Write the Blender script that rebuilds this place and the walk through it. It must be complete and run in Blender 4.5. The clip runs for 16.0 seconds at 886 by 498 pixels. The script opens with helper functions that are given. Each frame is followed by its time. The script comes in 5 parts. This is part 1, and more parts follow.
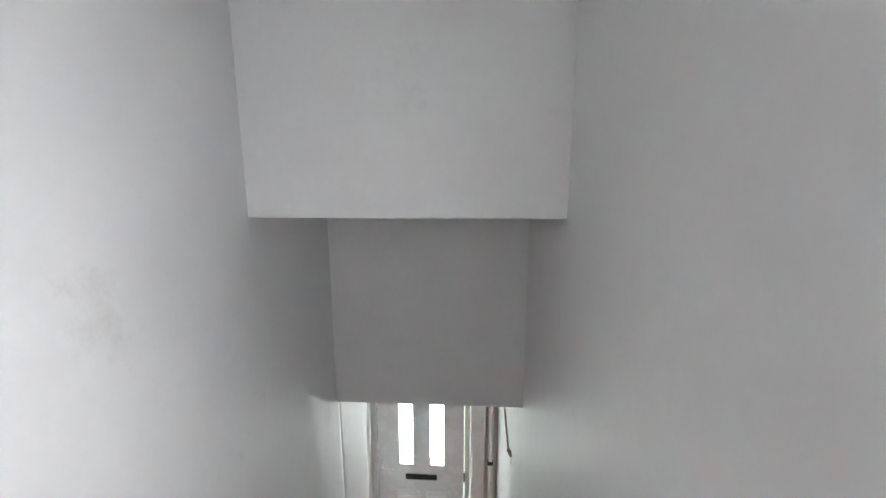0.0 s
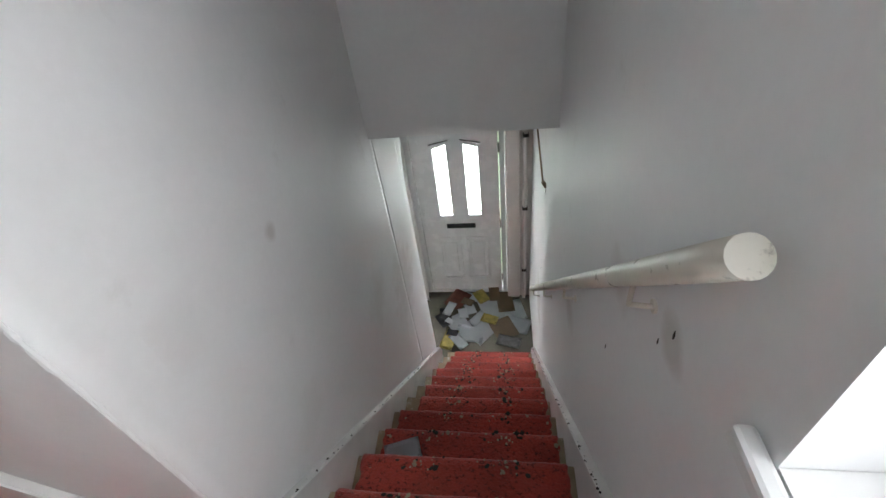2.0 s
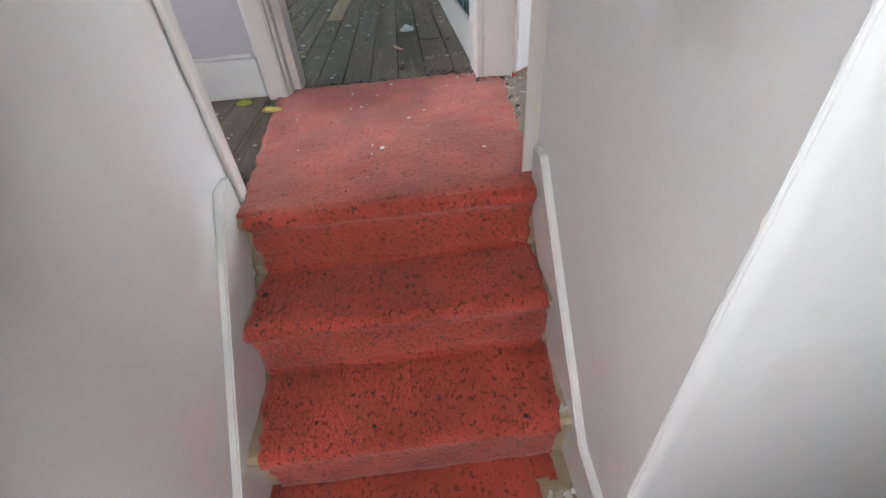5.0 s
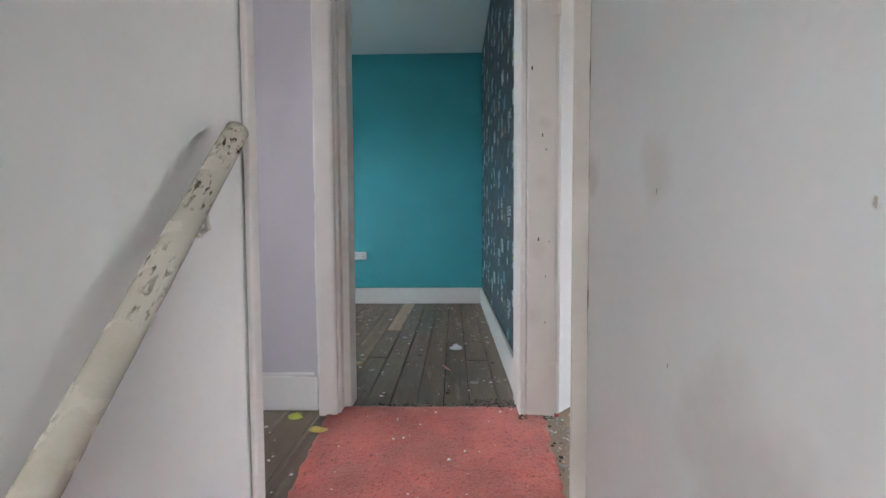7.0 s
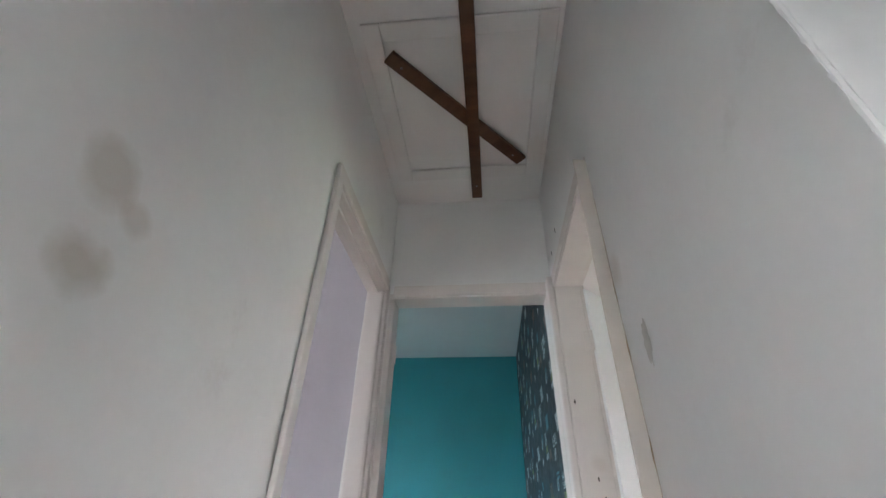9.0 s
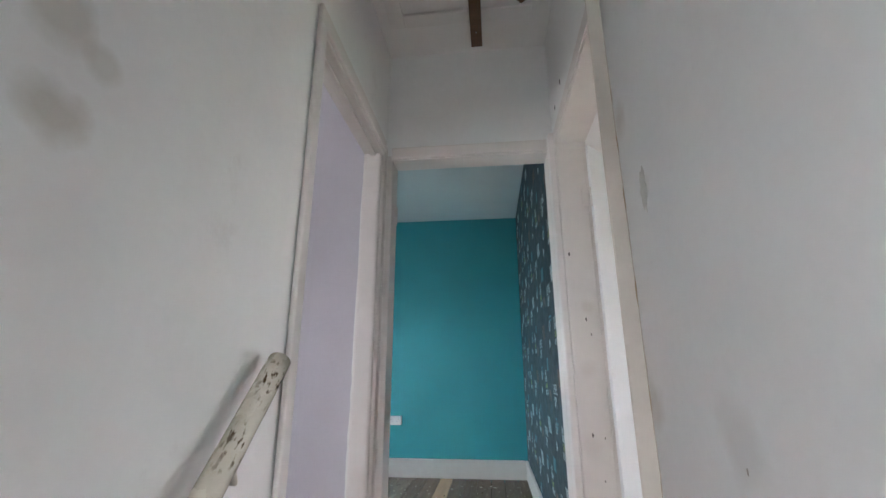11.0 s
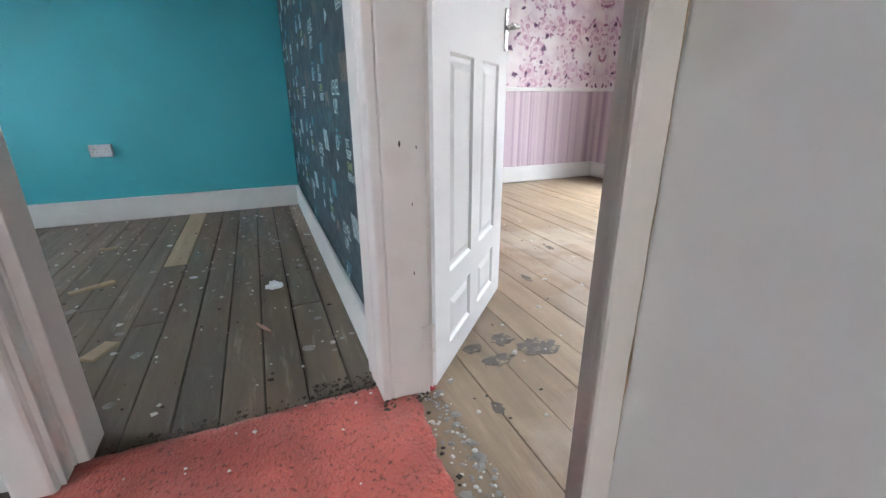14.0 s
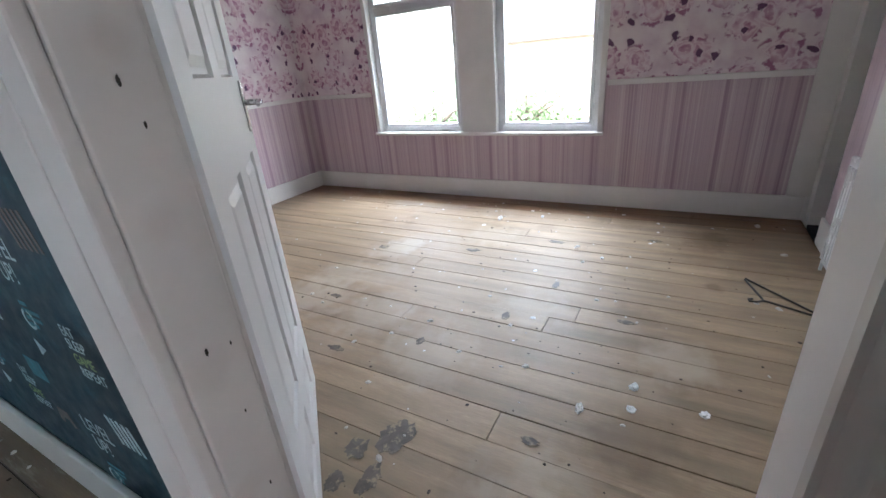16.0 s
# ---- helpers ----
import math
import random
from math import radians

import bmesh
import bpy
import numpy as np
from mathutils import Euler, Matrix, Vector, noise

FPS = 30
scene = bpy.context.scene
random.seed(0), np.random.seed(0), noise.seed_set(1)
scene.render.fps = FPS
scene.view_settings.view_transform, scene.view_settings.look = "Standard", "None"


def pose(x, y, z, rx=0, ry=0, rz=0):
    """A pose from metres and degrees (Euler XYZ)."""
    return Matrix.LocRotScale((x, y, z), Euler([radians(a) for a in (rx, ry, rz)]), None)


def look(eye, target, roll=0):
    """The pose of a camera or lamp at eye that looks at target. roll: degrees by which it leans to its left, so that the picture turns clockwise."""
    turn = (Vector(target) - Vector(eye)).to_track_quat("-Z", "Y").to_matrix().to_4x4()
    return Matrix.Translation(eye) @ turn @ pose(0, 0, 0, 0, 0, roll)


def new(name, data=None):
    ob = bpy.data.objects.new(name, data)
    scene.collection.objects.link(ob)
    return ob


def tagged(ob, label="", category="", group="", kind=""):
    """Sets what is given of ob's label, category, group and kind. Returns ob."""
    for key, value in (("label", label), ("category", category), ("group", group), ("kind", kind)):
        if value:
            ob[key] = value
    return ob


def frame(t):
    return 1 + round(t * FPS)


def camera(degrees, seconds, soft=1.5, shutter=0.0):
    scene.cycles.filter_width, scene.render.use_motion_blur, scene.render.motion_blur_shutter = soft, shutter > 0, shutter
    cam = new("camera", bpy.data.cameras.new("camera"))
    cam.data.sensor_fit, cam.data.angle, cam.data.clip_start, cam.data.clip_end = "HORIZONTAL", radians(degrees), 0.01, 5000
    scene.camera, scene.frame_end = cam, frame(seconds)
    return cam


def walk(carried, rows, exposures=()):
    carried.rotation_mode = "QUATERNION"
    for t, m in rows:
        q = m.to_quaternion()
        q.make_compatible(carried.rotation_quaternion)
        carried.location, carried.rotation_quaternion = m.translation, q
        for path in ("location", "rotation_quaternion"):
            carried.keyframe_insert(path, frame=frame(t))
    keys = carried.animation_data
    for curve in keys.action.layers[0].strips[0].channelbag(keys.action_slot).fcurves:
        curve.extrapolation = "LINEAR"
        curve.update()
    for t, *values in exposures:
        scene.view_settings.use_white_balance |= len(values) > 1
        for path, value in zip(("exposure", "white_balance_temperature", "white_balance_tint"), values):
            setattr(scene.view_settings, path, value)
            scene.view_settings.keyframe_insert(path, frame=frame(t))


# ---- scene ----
cam = camera(92.1, 16.0)
PATH = [
    (0, (0.19, -1.242, 0.887), (2.145, -1.109, 0.485), -0.2),
    (0.5, (0.195, -1.216, 0.814), (2.072, -1.093, 0.135), -0.7),
    (1, (0.202, -1.207, 0.743), (1.958, -1.0, -0.19), -2.3),
    (1.5, (0.18, -1.196, 0.692), (1.815, -0.921, -0.445), -4.0),
    (2, (0.172, -1.241, 0.605), (1.689, -0.95, -0.667), -8.2),
    (2.5, (0.149, -1.246, 0.564), (1.589, -0.915, -0.784), -11.2),
    (3, (0.135, -1.234, 0.549), (1.439, -0.695, -0.868), -14.1),
    (3.5, (0.159, -1.156, 0.545), (1.237, -0.243, -0.871), -14.5),
    (4, (0.173, -1.044, 0.55), (0.906, 0.211, -0.824), -10.7),
    (4.2, (0.161, -1.003, 0.55), (0.665, 0.334, -0.85), -10.5),
    (6.3, (0.104, -0.946, 0.741), (0.013, 0.953, 0.118), -1.4),
    (6.5, (0.116, -0.948, 0.753), (0.039, 0.993, 0.276), -1.3),
    (7, (0.12, -0.938, 0.827), (0.072, 1.060, 0.732), -0.3),
    (7.5, (0.111, -0.924, 0.894), (0.037, 1.054, 1.182), -0.4),
    (8, (0.107, -0.936, 0.948), (0.05, 0.986, 1.501), -0.2),
    (8.5, (0.104, -0.940, 0.996), (-0.003, 0.861, 1.858), 1.0),
    (8.7, (0.1, -0.937, 1.015), (-0.055, 0.797, 1.999), 1.7),
    (10.8, (0.119, -0.933, 1.028), (-0.111, 0.908, 1.775), -0.0),
    (11, (0.107, -0.921, 1.012), (-0.101, 0.989, 1.567), -0.1),
    (11.5, (0.09, -0.845, 0.955), (-0.073, 1.139, 1.145), 1.4),
    (12, (0.042, -0.708, 0.878), (0.014, 1.291, 0.946), 2.4),
    (12.5, (0.044, -0.584, 0.835), (0.125, 1.404, 0.634), 2.2),
    (13, (0.105, -0.381, 0.784), (0.392, 1.564, 0.416), 0.7),
    (13.5, (0.158, -0.265, 0.856), (0.539, 1.599, 0.239), -1.8),
    (14, (0.156, -0.163, 0.89), (0.888, 1.574, 0.221), -0.3),
    (14.5, (0.118, -0.075, 1.033), (1.222, 1.414, 0.281), 1.9),
    (15, (0.125, 0.002, 1.065), (1.433, 1.322, 0.326), -3.4),
    (15.5, (0.14, 0.071, 1.176), (1.491, 1.302, 0.365), -3.2),
    (16, (0.161, 0.217, 1.208), (1.743, 1.142, 0.408), -5.1),
]
GAP = [(9.75, (0.108, -0.937, 1.06), (-0.10, 0.640, 2.27), 0.9)]
walk(cam, [(t, look(eye, target, roll)) for t, eye, target, roll in sorted(PATH + GAP)],
     [(0, 0.42, 6250, 10), (1, 0.32, 6250, 10), (2, 0.05, 6250, 10), (2.5, -0.1, 6250, 10), (3, -0.08, 6250, 10), (3.5, 0.2, 6250, 10), (4, 0.3, 6250, 10), (6.3, 0.14, 6250, 10), (7.5, 0.1, 6250, 10),
      (8.5, 0.18, 6250, 10), (11, 0.2, 6200, 10), (12.5, 0.12, 6200, 10), (13.5, 0.16, 6150, 10), (14.0, 0.2, 6150, 10), (14.5, 0.16, 6100, 10), (15, 0.0, 6050, 10), (15.5, -0.45, 6000, 10), (16, -0.65, 5950, 10)])

# ---- world, sun, large lights ----
def make_world():
    w = bpy.data.worlds.new("sky")
    scene.world = w
    w.use_nodes = True
    nt = w.node_tree
    sky = nt.nodes.new("ShaderNodeTexSky")
    sky.sky_type, sky.sun_disc = "NISHITA", False
    sky.sun_elevation, sky.sun_rotation = radians(38), radians(140)
    sky.dust_density, sky.air_density = 4.0, 1.0
    mix = nt.nodes.new("ShaderNodeMixRGB")
    mix.inputs[0].default_value = 0.75
    mix.inputs[2].default_value = (235.0, 242.0, 251.0, 1)
    nt.links.new(sky.outputs[0], mix.inputs[1])
    nt.links.new(mix.outputs[0], nt.nodes["Background"].inputs[0])
    nt.nodes["Background"].inputs[1].default_value = 0.15


make_world()
sun = new("sun", bpy.data.lights.new("sun", "SUN"))
sun.data.energy, sun.data.angle, sun.data.color = 1.5, radians(30), (1, 0.97, 0.92)
sun.matrix_world = look((0, 0, 10), (-4, 5, 0))


def window_light(name, eye, target, wide, high, watts, colour=(0.93, 0.96, 1.0)):
    lamp = new(name, bpy.data.lights.new(name, "AREA"))
    lamp.data.shape, lamp.data.size, lamp.data.size_y = "RECTANGLE", wide, high
    lamp.data.energy, lamp.data.color = watts, colour
    lamp.matrix_world = look(eye, target)
    return lamp


window_light("daylight_front_window", (4.9, 1.95, 3.0), (1.9, 1.95, 0.5), 2.6, 1.5, 740, (0.86, 0.94, 1.0))
window_light("daylight_stair_window", (0.06, -1.615, 0.80), (0.75, -0.85, 0.02), 0.48, 1.0, 3.8)
window_light("daylight_rear_window", (-2.78, 2.3, 1.45), (0.4, 2.4, 0.9), 1.2, 1.2, 3)
window_light("daylight_side_window", (-3.32, -0.6, 1.45), (-0.6, 0.4, 1.0), 1.2, 1.2, 3)
window_light("daylight_front_door", (3.84, -0.80, -1.55), (0, -0.80, -1.75), 0.44, 0.8, 8)
window_light("daylight_front_room", (3.86, 1.35, -1.6), (2.9, -0.6, -1.9), 1.3, 1.4, 10)


# ---- materials ----
def material(name, colour, rough=0.6, scale=3.0, vary=0.08, fine=60.0, bump=0.15, metal=0.0, stain=None, stain_at=0.62,
             stain_scale=1.5, stain_amount=0.6, per_object=0.0, stretch=(1, 1, 1), coat=0.0, dist=0.004, lean=0.0):
    """A painted or raw surface: two scales of colour variation, optional blotches, fine relief."""
    m = bpy.data.materials.new(name)
    m.use_nodes = True
    nt = m.node_tree
    n, l = nt.nodes, nt.links
    bsdf = n["Principled BSDF"]
    co = n.new("ShaderNodeTexCoord")
    mp = n.new("ShaderNodeMapping")
    mp.inputs["Scale"].default_value = stretch
    if lean:
        tip = n.new("ShaderNodeMapping")
        tip.inputs["Rotation"].default_value = (radians(lean), 0, 0)
        l.new(co.outputs["Object"], tip.inputs[0])
        l.new(tip.outputs[0], mp.inputs[0])
    else:
        l.new(co.outputs["Object"], mp.inputs[0])
    vec = mp.outputs[0]
    if per_object:
        oi = n.new("ShaderNodeObjectInfo")
        add = n.new("ShaderNodeVectorMath")
        add.operation = "MULTIPLY_ADD"
        add.inputs[1].default_value = (1, 1, 1)
        sc = n.new("ShaderNodeVectorMath")
        sc.operation = "SCALE"
        sc.inputs[0].default_value = (13.1, 7.7, 5.3)
        l.new(oi.outputs["Random"], sc.inputs["Scale"])
        l.new(mp.outputs[0], add.inputs[0])
        l.new(sc.outputs[0], add.inputs[2])
        vec = add.outputs[0]

    def noise_tex(s, detail=5.0, rough_=0.6):
        t = n.new("ShaderNodeTexNoise")
        t.inputs["Scale"].default_value, t.inputs["Detail"].default_value, t.inputs["Roughness"].default_value = s, detail, rough_
        l.new(vec, t.inputs["Vector"])
        return t.outputs["Fac"]

    def mixed(fac, a, b, kind="MIX"):
        x = n.new("ShaderNodeMixRGB")
        x.blend_type = kind
        for socket, v in zip(x.inputs, (fac, a, b)):
            if isinstance(v, (int, float)):
                socket.default_value = v
            elif isinstance(v, tuple):
                socket.default_value = (*v, 1)
            else:
                l.new(v, socket)
        return x.outputs[0]

    def ranged(v, a, b, lo=0.0, hi=1.0):
        r = n.new("ShaderNodeMapRange")
        l.new(v, r.inputs[0])
        for i, k in enumerate((a, b, lo, hi)):
            r.inputs[i + 1].default_value = k
        return r.outputs[0]

    dark = tuple(c * (1 - 2.2 * vary) for c in colour)
    light = tuple(min(1, c * (1 + 1.6 * vary)) for c in colour)
    col = mixed(ranged(noise_tex(scale), 0.3, 0.7), dark, light)
    col = mixed(ranged(noise_tex(fine, 3), 0.25, 0.75, 0, min(1, vary * 3)), col, tuple(c * 0.7 for c in colour))
    if stain:
        s = ranged(noise_tex(stain_scale, 8, 0.7), stain_at, stain_at + 0.09, 0, stain_amount)
        col = mixed(s, col, stain)
    if per_object:
        oi2 = n.new("ShaderNodeObjectInfo")
        col = mixed(ranged(oi2.outputs["Random"], 0, 1, 0, per_object), col, tuple(c * 0.45 for c in colour))
    l.new(col, bsdf.inputs["Base Color"])
    l.new(ranged(noise_tex(scale * 4), 0.3, 0.7, max(0.03, rough - 0.1), min(1, rough + 0.1)), bsdf.inputs["Roughness"])
    bsdf.inputs["Metallic"].default_value = metal
    bsdf.inputs["Coat Weight"].default_value = coat
    b = n.new("ShaderNodeBump")
    b.inputs["Strength"].default_value, b.inputs["Distance"].default_value = bump, dist
    l.new(mixed(0.35, noise_tex(fine, 4), noise_tex(scale * 3, 4)), b.inputs["Height"])
    l.new(b.outputs[0], bsdf.inputs["Normal"])
    return m


PLASTER = material("wall_plaster", (0.82, 0.815, 0.805), 0.62, 1.2, 0.03, 45, 0.22, stain=(0.50, 0.46, 0.42), stain_at=0.66, stain_scale=1.3, stain_amount=0.35)


def spotted(m, spots, tint):
    """Soft stains of their own on a painted wall: (centre, radius, strength) each, with ragged rims."""
    n, l = m.node_tree.nodes, m.node_tree.links
    bsdf = n["Principled BSDF"]
    co = n.new("ShaderNodeTexCoord")
    t = n.new("ShaderNodeTexNoise")
    t.inputs["Scale"].default_value, t.inputs["Detail"].default_value = 11, 5
    l.new(co.outputs["Object"], t.inputs["Vector"])
    for centre, radius, strength in spots:
        dist = n.new("ShaderNodeVectorMath")
        dist.operation = "DISTANCE"
        dist.inputs[1].default_value = centre
        l.new(co.outputs["Object"], dist.inputs[0])
        add = n.new("ShaderNodeMath")
        add.operation = "MULTIPLY_ADD"
        add.inputs[1].default_value = radius * 1.6
        l.new(t.outputs["Fac"], add.inputs[0])
        l.new(dist.outputs["Value"], add.inputs[2])
        r = n.new("ShaderNodeMapRange")
        for i, k in enumerate((radius * 1.25, radius * 1.95, strength, 0.0)):
            r.inputs[i + 1].default_value = k
        l.new(add.outputs[0], r.inputs[0])
        mx = n.new("ShaderNodeMixRGB")
        mx.inputs[2].default_value = (*tint, 1)
        old = bsdf.inputs["Base Color"].links[0].from_socket
        l.new(r.outputs[0], mx.inputs[0])
        l.new(old, mx.inputs[1])
        l.new(mx.outputs[0], bsdf.inputs["Base Color"])
    return m


def plaster(name):
    return material(name, (0.82, 0.815, 0.805), 0.55, 1.2, 0.03, 45, 0.22, stain=(0.56, 0.53, 0.50), stain_at=0.62, stain_scale=2.2, stain_amount=0.35)


PLASTER_WEST = spotted(plaster("damp_wall_plaster"), [((-0.385, -0.547, 1.30), 0.04, 0.5), ((-0.385, -0.566, 1.43), 0.045, 0.4), ((-0.385, -0.50, 1.40), 0.026, 0.3)], (0.42, 0.35, 0.27))
PLASTER_SIDE = spotted(plaster("scuffed_wall_plaster"), [((0.44, -0.256, 0.92), 0.06, 0.25), ((0.44, -0.05, 1.385), 0.03, 0.3), ((0.44, -0.45, 0.55), 0.12, 0.3), ((0.44, 0.05, 1.6), 0.05, 0.4), ((0.44, 0.06, 0.95), 0.05, 0.4)],
                       (0.50, 0.44, 0.38))
PLASTER_STAIR = spotted(plaster("grubby_stair_plaster"), [((1.0, -0.635, -0.02), 0.03, 0.5), ((0.62, -0.65, 0.05), 0.08, 0.08), ((2.1, -0.59, -1.3), 0.3, 0.35), ((0.8, -0.645, -0.55), 0.1, 0.1), ((1.6, -0.61, -0.9), 0.15, 0.25)],
                        (0.48, 0.43, 0.38))
PLASTER_PARTY = spotted(plaster("marked_party_plaster"), [((0.62, -1.495, 0.03), 0.05, 0.5), ((0.9, -1.495, -0.1), 0.08, 0.3), ((1.4, -1.495, -0.75), 0.1, 0.35), ((0.35, -1.495, 0.55), 0.07, 0.3), ((2.6, -1.495, -2.0), 0.2, 0.5)],
                        (0.46, 0.40, 0.34))
CEILING = material("ceiling_paint", (0.80, 0.79, 0.775), 0.8, 1.0, 0.03, 70, 0.25)
TRIM = material("cream_gloss_paint", (0.71, 0.665, 0.635), 0.45, 3, 0.03, 25, 0.12, stain=(0.16, 0.11, 0.08), stain_at=0.76, stain_scale=9, stain_amount=0.7)
TRIM = spotted(TRIM, [((0.49, 0.90, 1.02), 0.035, 0.18), ((0.47, 0.90, 0.74), 0.05, 0.15), ((0.51, 0.90, 1.27), 0.03, 0.2), ((0.46, 0.90, 0.45), 0.04, 0.15), ((-0.40, 0.92, 0.6), 0.06, 0.2), ((-0.37, 0.93, 1.1), 0.05, 0.2)],
               (0.42, 0.33, 0.27))
TRIM_WHITE = material("white_gloss_paint", (0.76, 0.75, 0.73), 0.4, 3, 0.03, 25, 0.15, stain=(0.42, 0.38, 0.32), stain_at=0.68, stain_scale=4, stain_amount=0.5)
STRING = material("string_paint", (0.71, 0.695, 0.67), 0.45, 4, 0.06, 25, 0.25, stain=(0.14, 0.10, 0.08), stain_at=0.66, stain_scale=12, stain_amount=0.75)
RAIL = material("worn_rail_paint", (0.70, 0.66, 0.57), 0.35, 5, 0.06, 40, 0.3, stain=(0.10, 0.07, 0.045), stain_at=0.60, stain_scale=14, stain_amount=0.8)


def worn_rail(name):
    """Cream gloss on a round rail, rubbed through to dark wood in clusters of short dashes along its length."""
    m = material(name, (0.54, 0.50, 0.42), 0.24, 5, 0.05, 30, 0.25, stain=(0.46, 0.40, 0.29), stain_at=0.55, stain_scale=9, stain_amount=0.6)
    n, l = m.node_tree.nodes, m.node_tree.links
    bsdf = n["Principled BSDF"]
    co = n.new("ShaderNodeTexCoord")
    tip, mp = n.new("ShaderNodeMapping"), n.new("ShaderNodeMapping")
    tip.inputs["Rotation"].default_value = (radians(-47), 0, 0)
    mp.inputs["Scale"].default_value = (1, 0.32, 1)
    l.new(co.outputs["Object"], tip.inputs[0])
    l.new(tip.outputs[0], mp.inputs[0])

    def picked(vec, scale, detail, low, high):
        t = n.new("ShaderNodeTexNoise")
        t.inputs["Scale"].default_value, t.inputs["Detail"].default_value = scale, detail
        l.new(vec, t.inputs["Vector"])
        r = n.new("ShaderNodeMapRange")
        r.inputs[1].default_value, r.inputs[2].default_value = low, high
        l.new(t.outputs["Fac"], r.inputs[0])
        return r.outputs[0]

    both = n.new("ShaderNodeMath")
    both.operation = "MULTIPLY"
    l.new(picked(mp.outputs[0], 150, 3, 0.54, 0.62), both.inputs[0])
    l.new(picked(tip.outputs[0], 9, 3, 0.51, 0.62), both.inputs[1])
    mx = n.new("ShaderNodeMixRGB")
    mx.inputs[2].default_value = (0.085, 0.055, 0.028, 1)
    l.new(both.outputs[0], mx.inputs[0])
    l.new(bsdf.inputs["Base Color"].links[0].from_socket, mx.inputs[1])
    l.new(mx.outputs[0], bsdf.inputs["Base Color"])
    return m


RAIL_WORN = worn_rail("bare_worn_rail_paint")
TEAL = material("teal_paint", (0.028, 0.262, 0.312), 0.6, 1.5, 0.06, 70, 0.2)
TEAL_CEIL = material("pale_blue_ceiling", (0.52, 0.62, 0.64), 0.8, 1.0, 0.03, 70, 0.2)
LAVENDER = material("lavender_satin_paint", (0.53, 0.50, 0.545), 0.40, 0.7, 0.03, 60, 0.12)
NAVY = material("navy_wallpaper", (0.009, 0.030, 0.046), 0.62, 5, 0.35, 24, 0.12, stain=(0.014, 0.07, 0.10), stain_at=0.56, stain_scale=7, stain_amount=0.6)
PRINT_PALE = material("pale_print", (0.55, 0.64, 0.66), 0.6, 30, 0.18, 90, 0.05)
PRINT_TEAL = material("teal_print", (0.05, 0.20, 0.25), 0.6, 30, 0.2, 90, 0.05)
PRINT_BROWN = material("brown_print", (0.16, 0.11, 0.09), 0.6, 30, 0.2, 90, 0.05)
PRINT_LIME = material("lime_print", (0.33, 0.42, 0.16), 0.6, 30, 0.2, 90, 0.05)
BOARD = material("grey_floorboard", (0.150, 0.108, 0.072), 0.55, 2.2, 0.24, 30, 0.4, stain=(0.32, 0.28, 0.23), stain_at=0.57, stain_scale=4, stain_amount=0.55,
                 per_object=0.6, stretch=(7, 0.7, 7))
BOARD_WARM = material("warm_floorboard", (0.335, 0.243, 0.158), 0.52, 2.2, 0.24, 30, 0.3, stain=(0.13, 0.085, 0.05), stain_at=0.63, stain_scale=3.4, stain_amount=0.55,
                      per_object=0.4, stretch=(6, 0.7, 6))
BOARD_VARNISH = material("dark_varnished_board", (0.20, 0.105, 0.048), 0.4, 3, 0.2, 30, 0.3, stain=(0.32, 0.22, 0.12), stain_at=0.6, stain_scale=4, stain_amount=0.6, stretch=(6, 0.7, 6))
blot = random.Random(5)
BOARD_WARM = spotted(BOARD_WARM, [((blot.uniform(0.7, 3.7), blot.uniform(-0.4, 2.6), 0), blot.uniform(0.05, 0.20), blot.uniform(0.3, 0.65)) for _ in range(30)], (0.12, 0.07, 0.035))
BOARD_WARM = spotted(BOARD_WARM, [((blot.uniform(0.7, 3.5), blot.uniform(-0.3, 2.6), 0), blot.uniform(0.08, 0.28), blot.uniform(0.2, 0.5)) for _ in range(24)], (0.45, 0.385, 0.31))
BOARD_NEW = material("new_pale_board", (0.40, 0.29, 0.18), 0.6, 3, 0.1, 30, 0.3, stretch=(7, 0.7, 7))
SUBFLOOR = material("dark_underfloor", (0.02, 0.016, 0.013), 0.9, 4, 0.2, 40, 0.2)
UPVC = material("white_upvc", (0.80, 0.81, 0.82), 0.25, 2, 0.015, 60, 0.03, stain=(0.66, 0.65, 0.62), stain_at=0.72, stain_scale=3, stain_amount=0.15)
DOOR_WHITE = material("white_door_paint", (0.80, 0.81, 0.82), 0.5, 2.5, 0.015, 40, 0.08)
CHROME = material("brushed_chrome", (0.55, 0.55, 0.56), 0.25, 20, 0.05, 90, 0.05, metal=1.0)
BLACK = material("black_plastic", (0.012, 0.012, 0.013), 0.4, 10, 0.1, 60, 0.05)
TIMBER = material("brown_batten", (0.135, 0.060, 0.026), 0.5, 3, 0.25, 40, 0.4, stretch=(6, 1, 6))
HALL_FLOOR = material("dirty_hall_floor", (0.185, 0.165, 0.125), 0.75, 4, 0.2, 50, 0.3, stain=(0.08, 0.06, 0.045), stain_at=0.56, stain_scale=5, stain_amount=0.7)
PAPER = material("white_paper", (0.74, 0.76, 0.78), 0.7, 6, 0.03, 60, 0.08)
CARD = material("brown_card", (0.27, 0.19, 0.12), 0.8, 6, 0.12, 60, 0.1)
YELLOW = material("yellow_leaflet", (0.60, 0.47, 0.12), 0.5, 14, 0.2, 60, 0.08)
RUST_RED = material("red_leaflet", (0.30, 0.11, 0.07), 0.6, 12, 0.2, 60, 0.08)
DARK_PRINT = material("dark_print", (0.05, 0.05, 0.055), 0.6, 12, 0.2, 60, 0.05)
PLASTIC_WHITE = material("white_plastic", (0.75, 0.76, 0.76), 0.3, 4, 0.02, 60, 0.03)
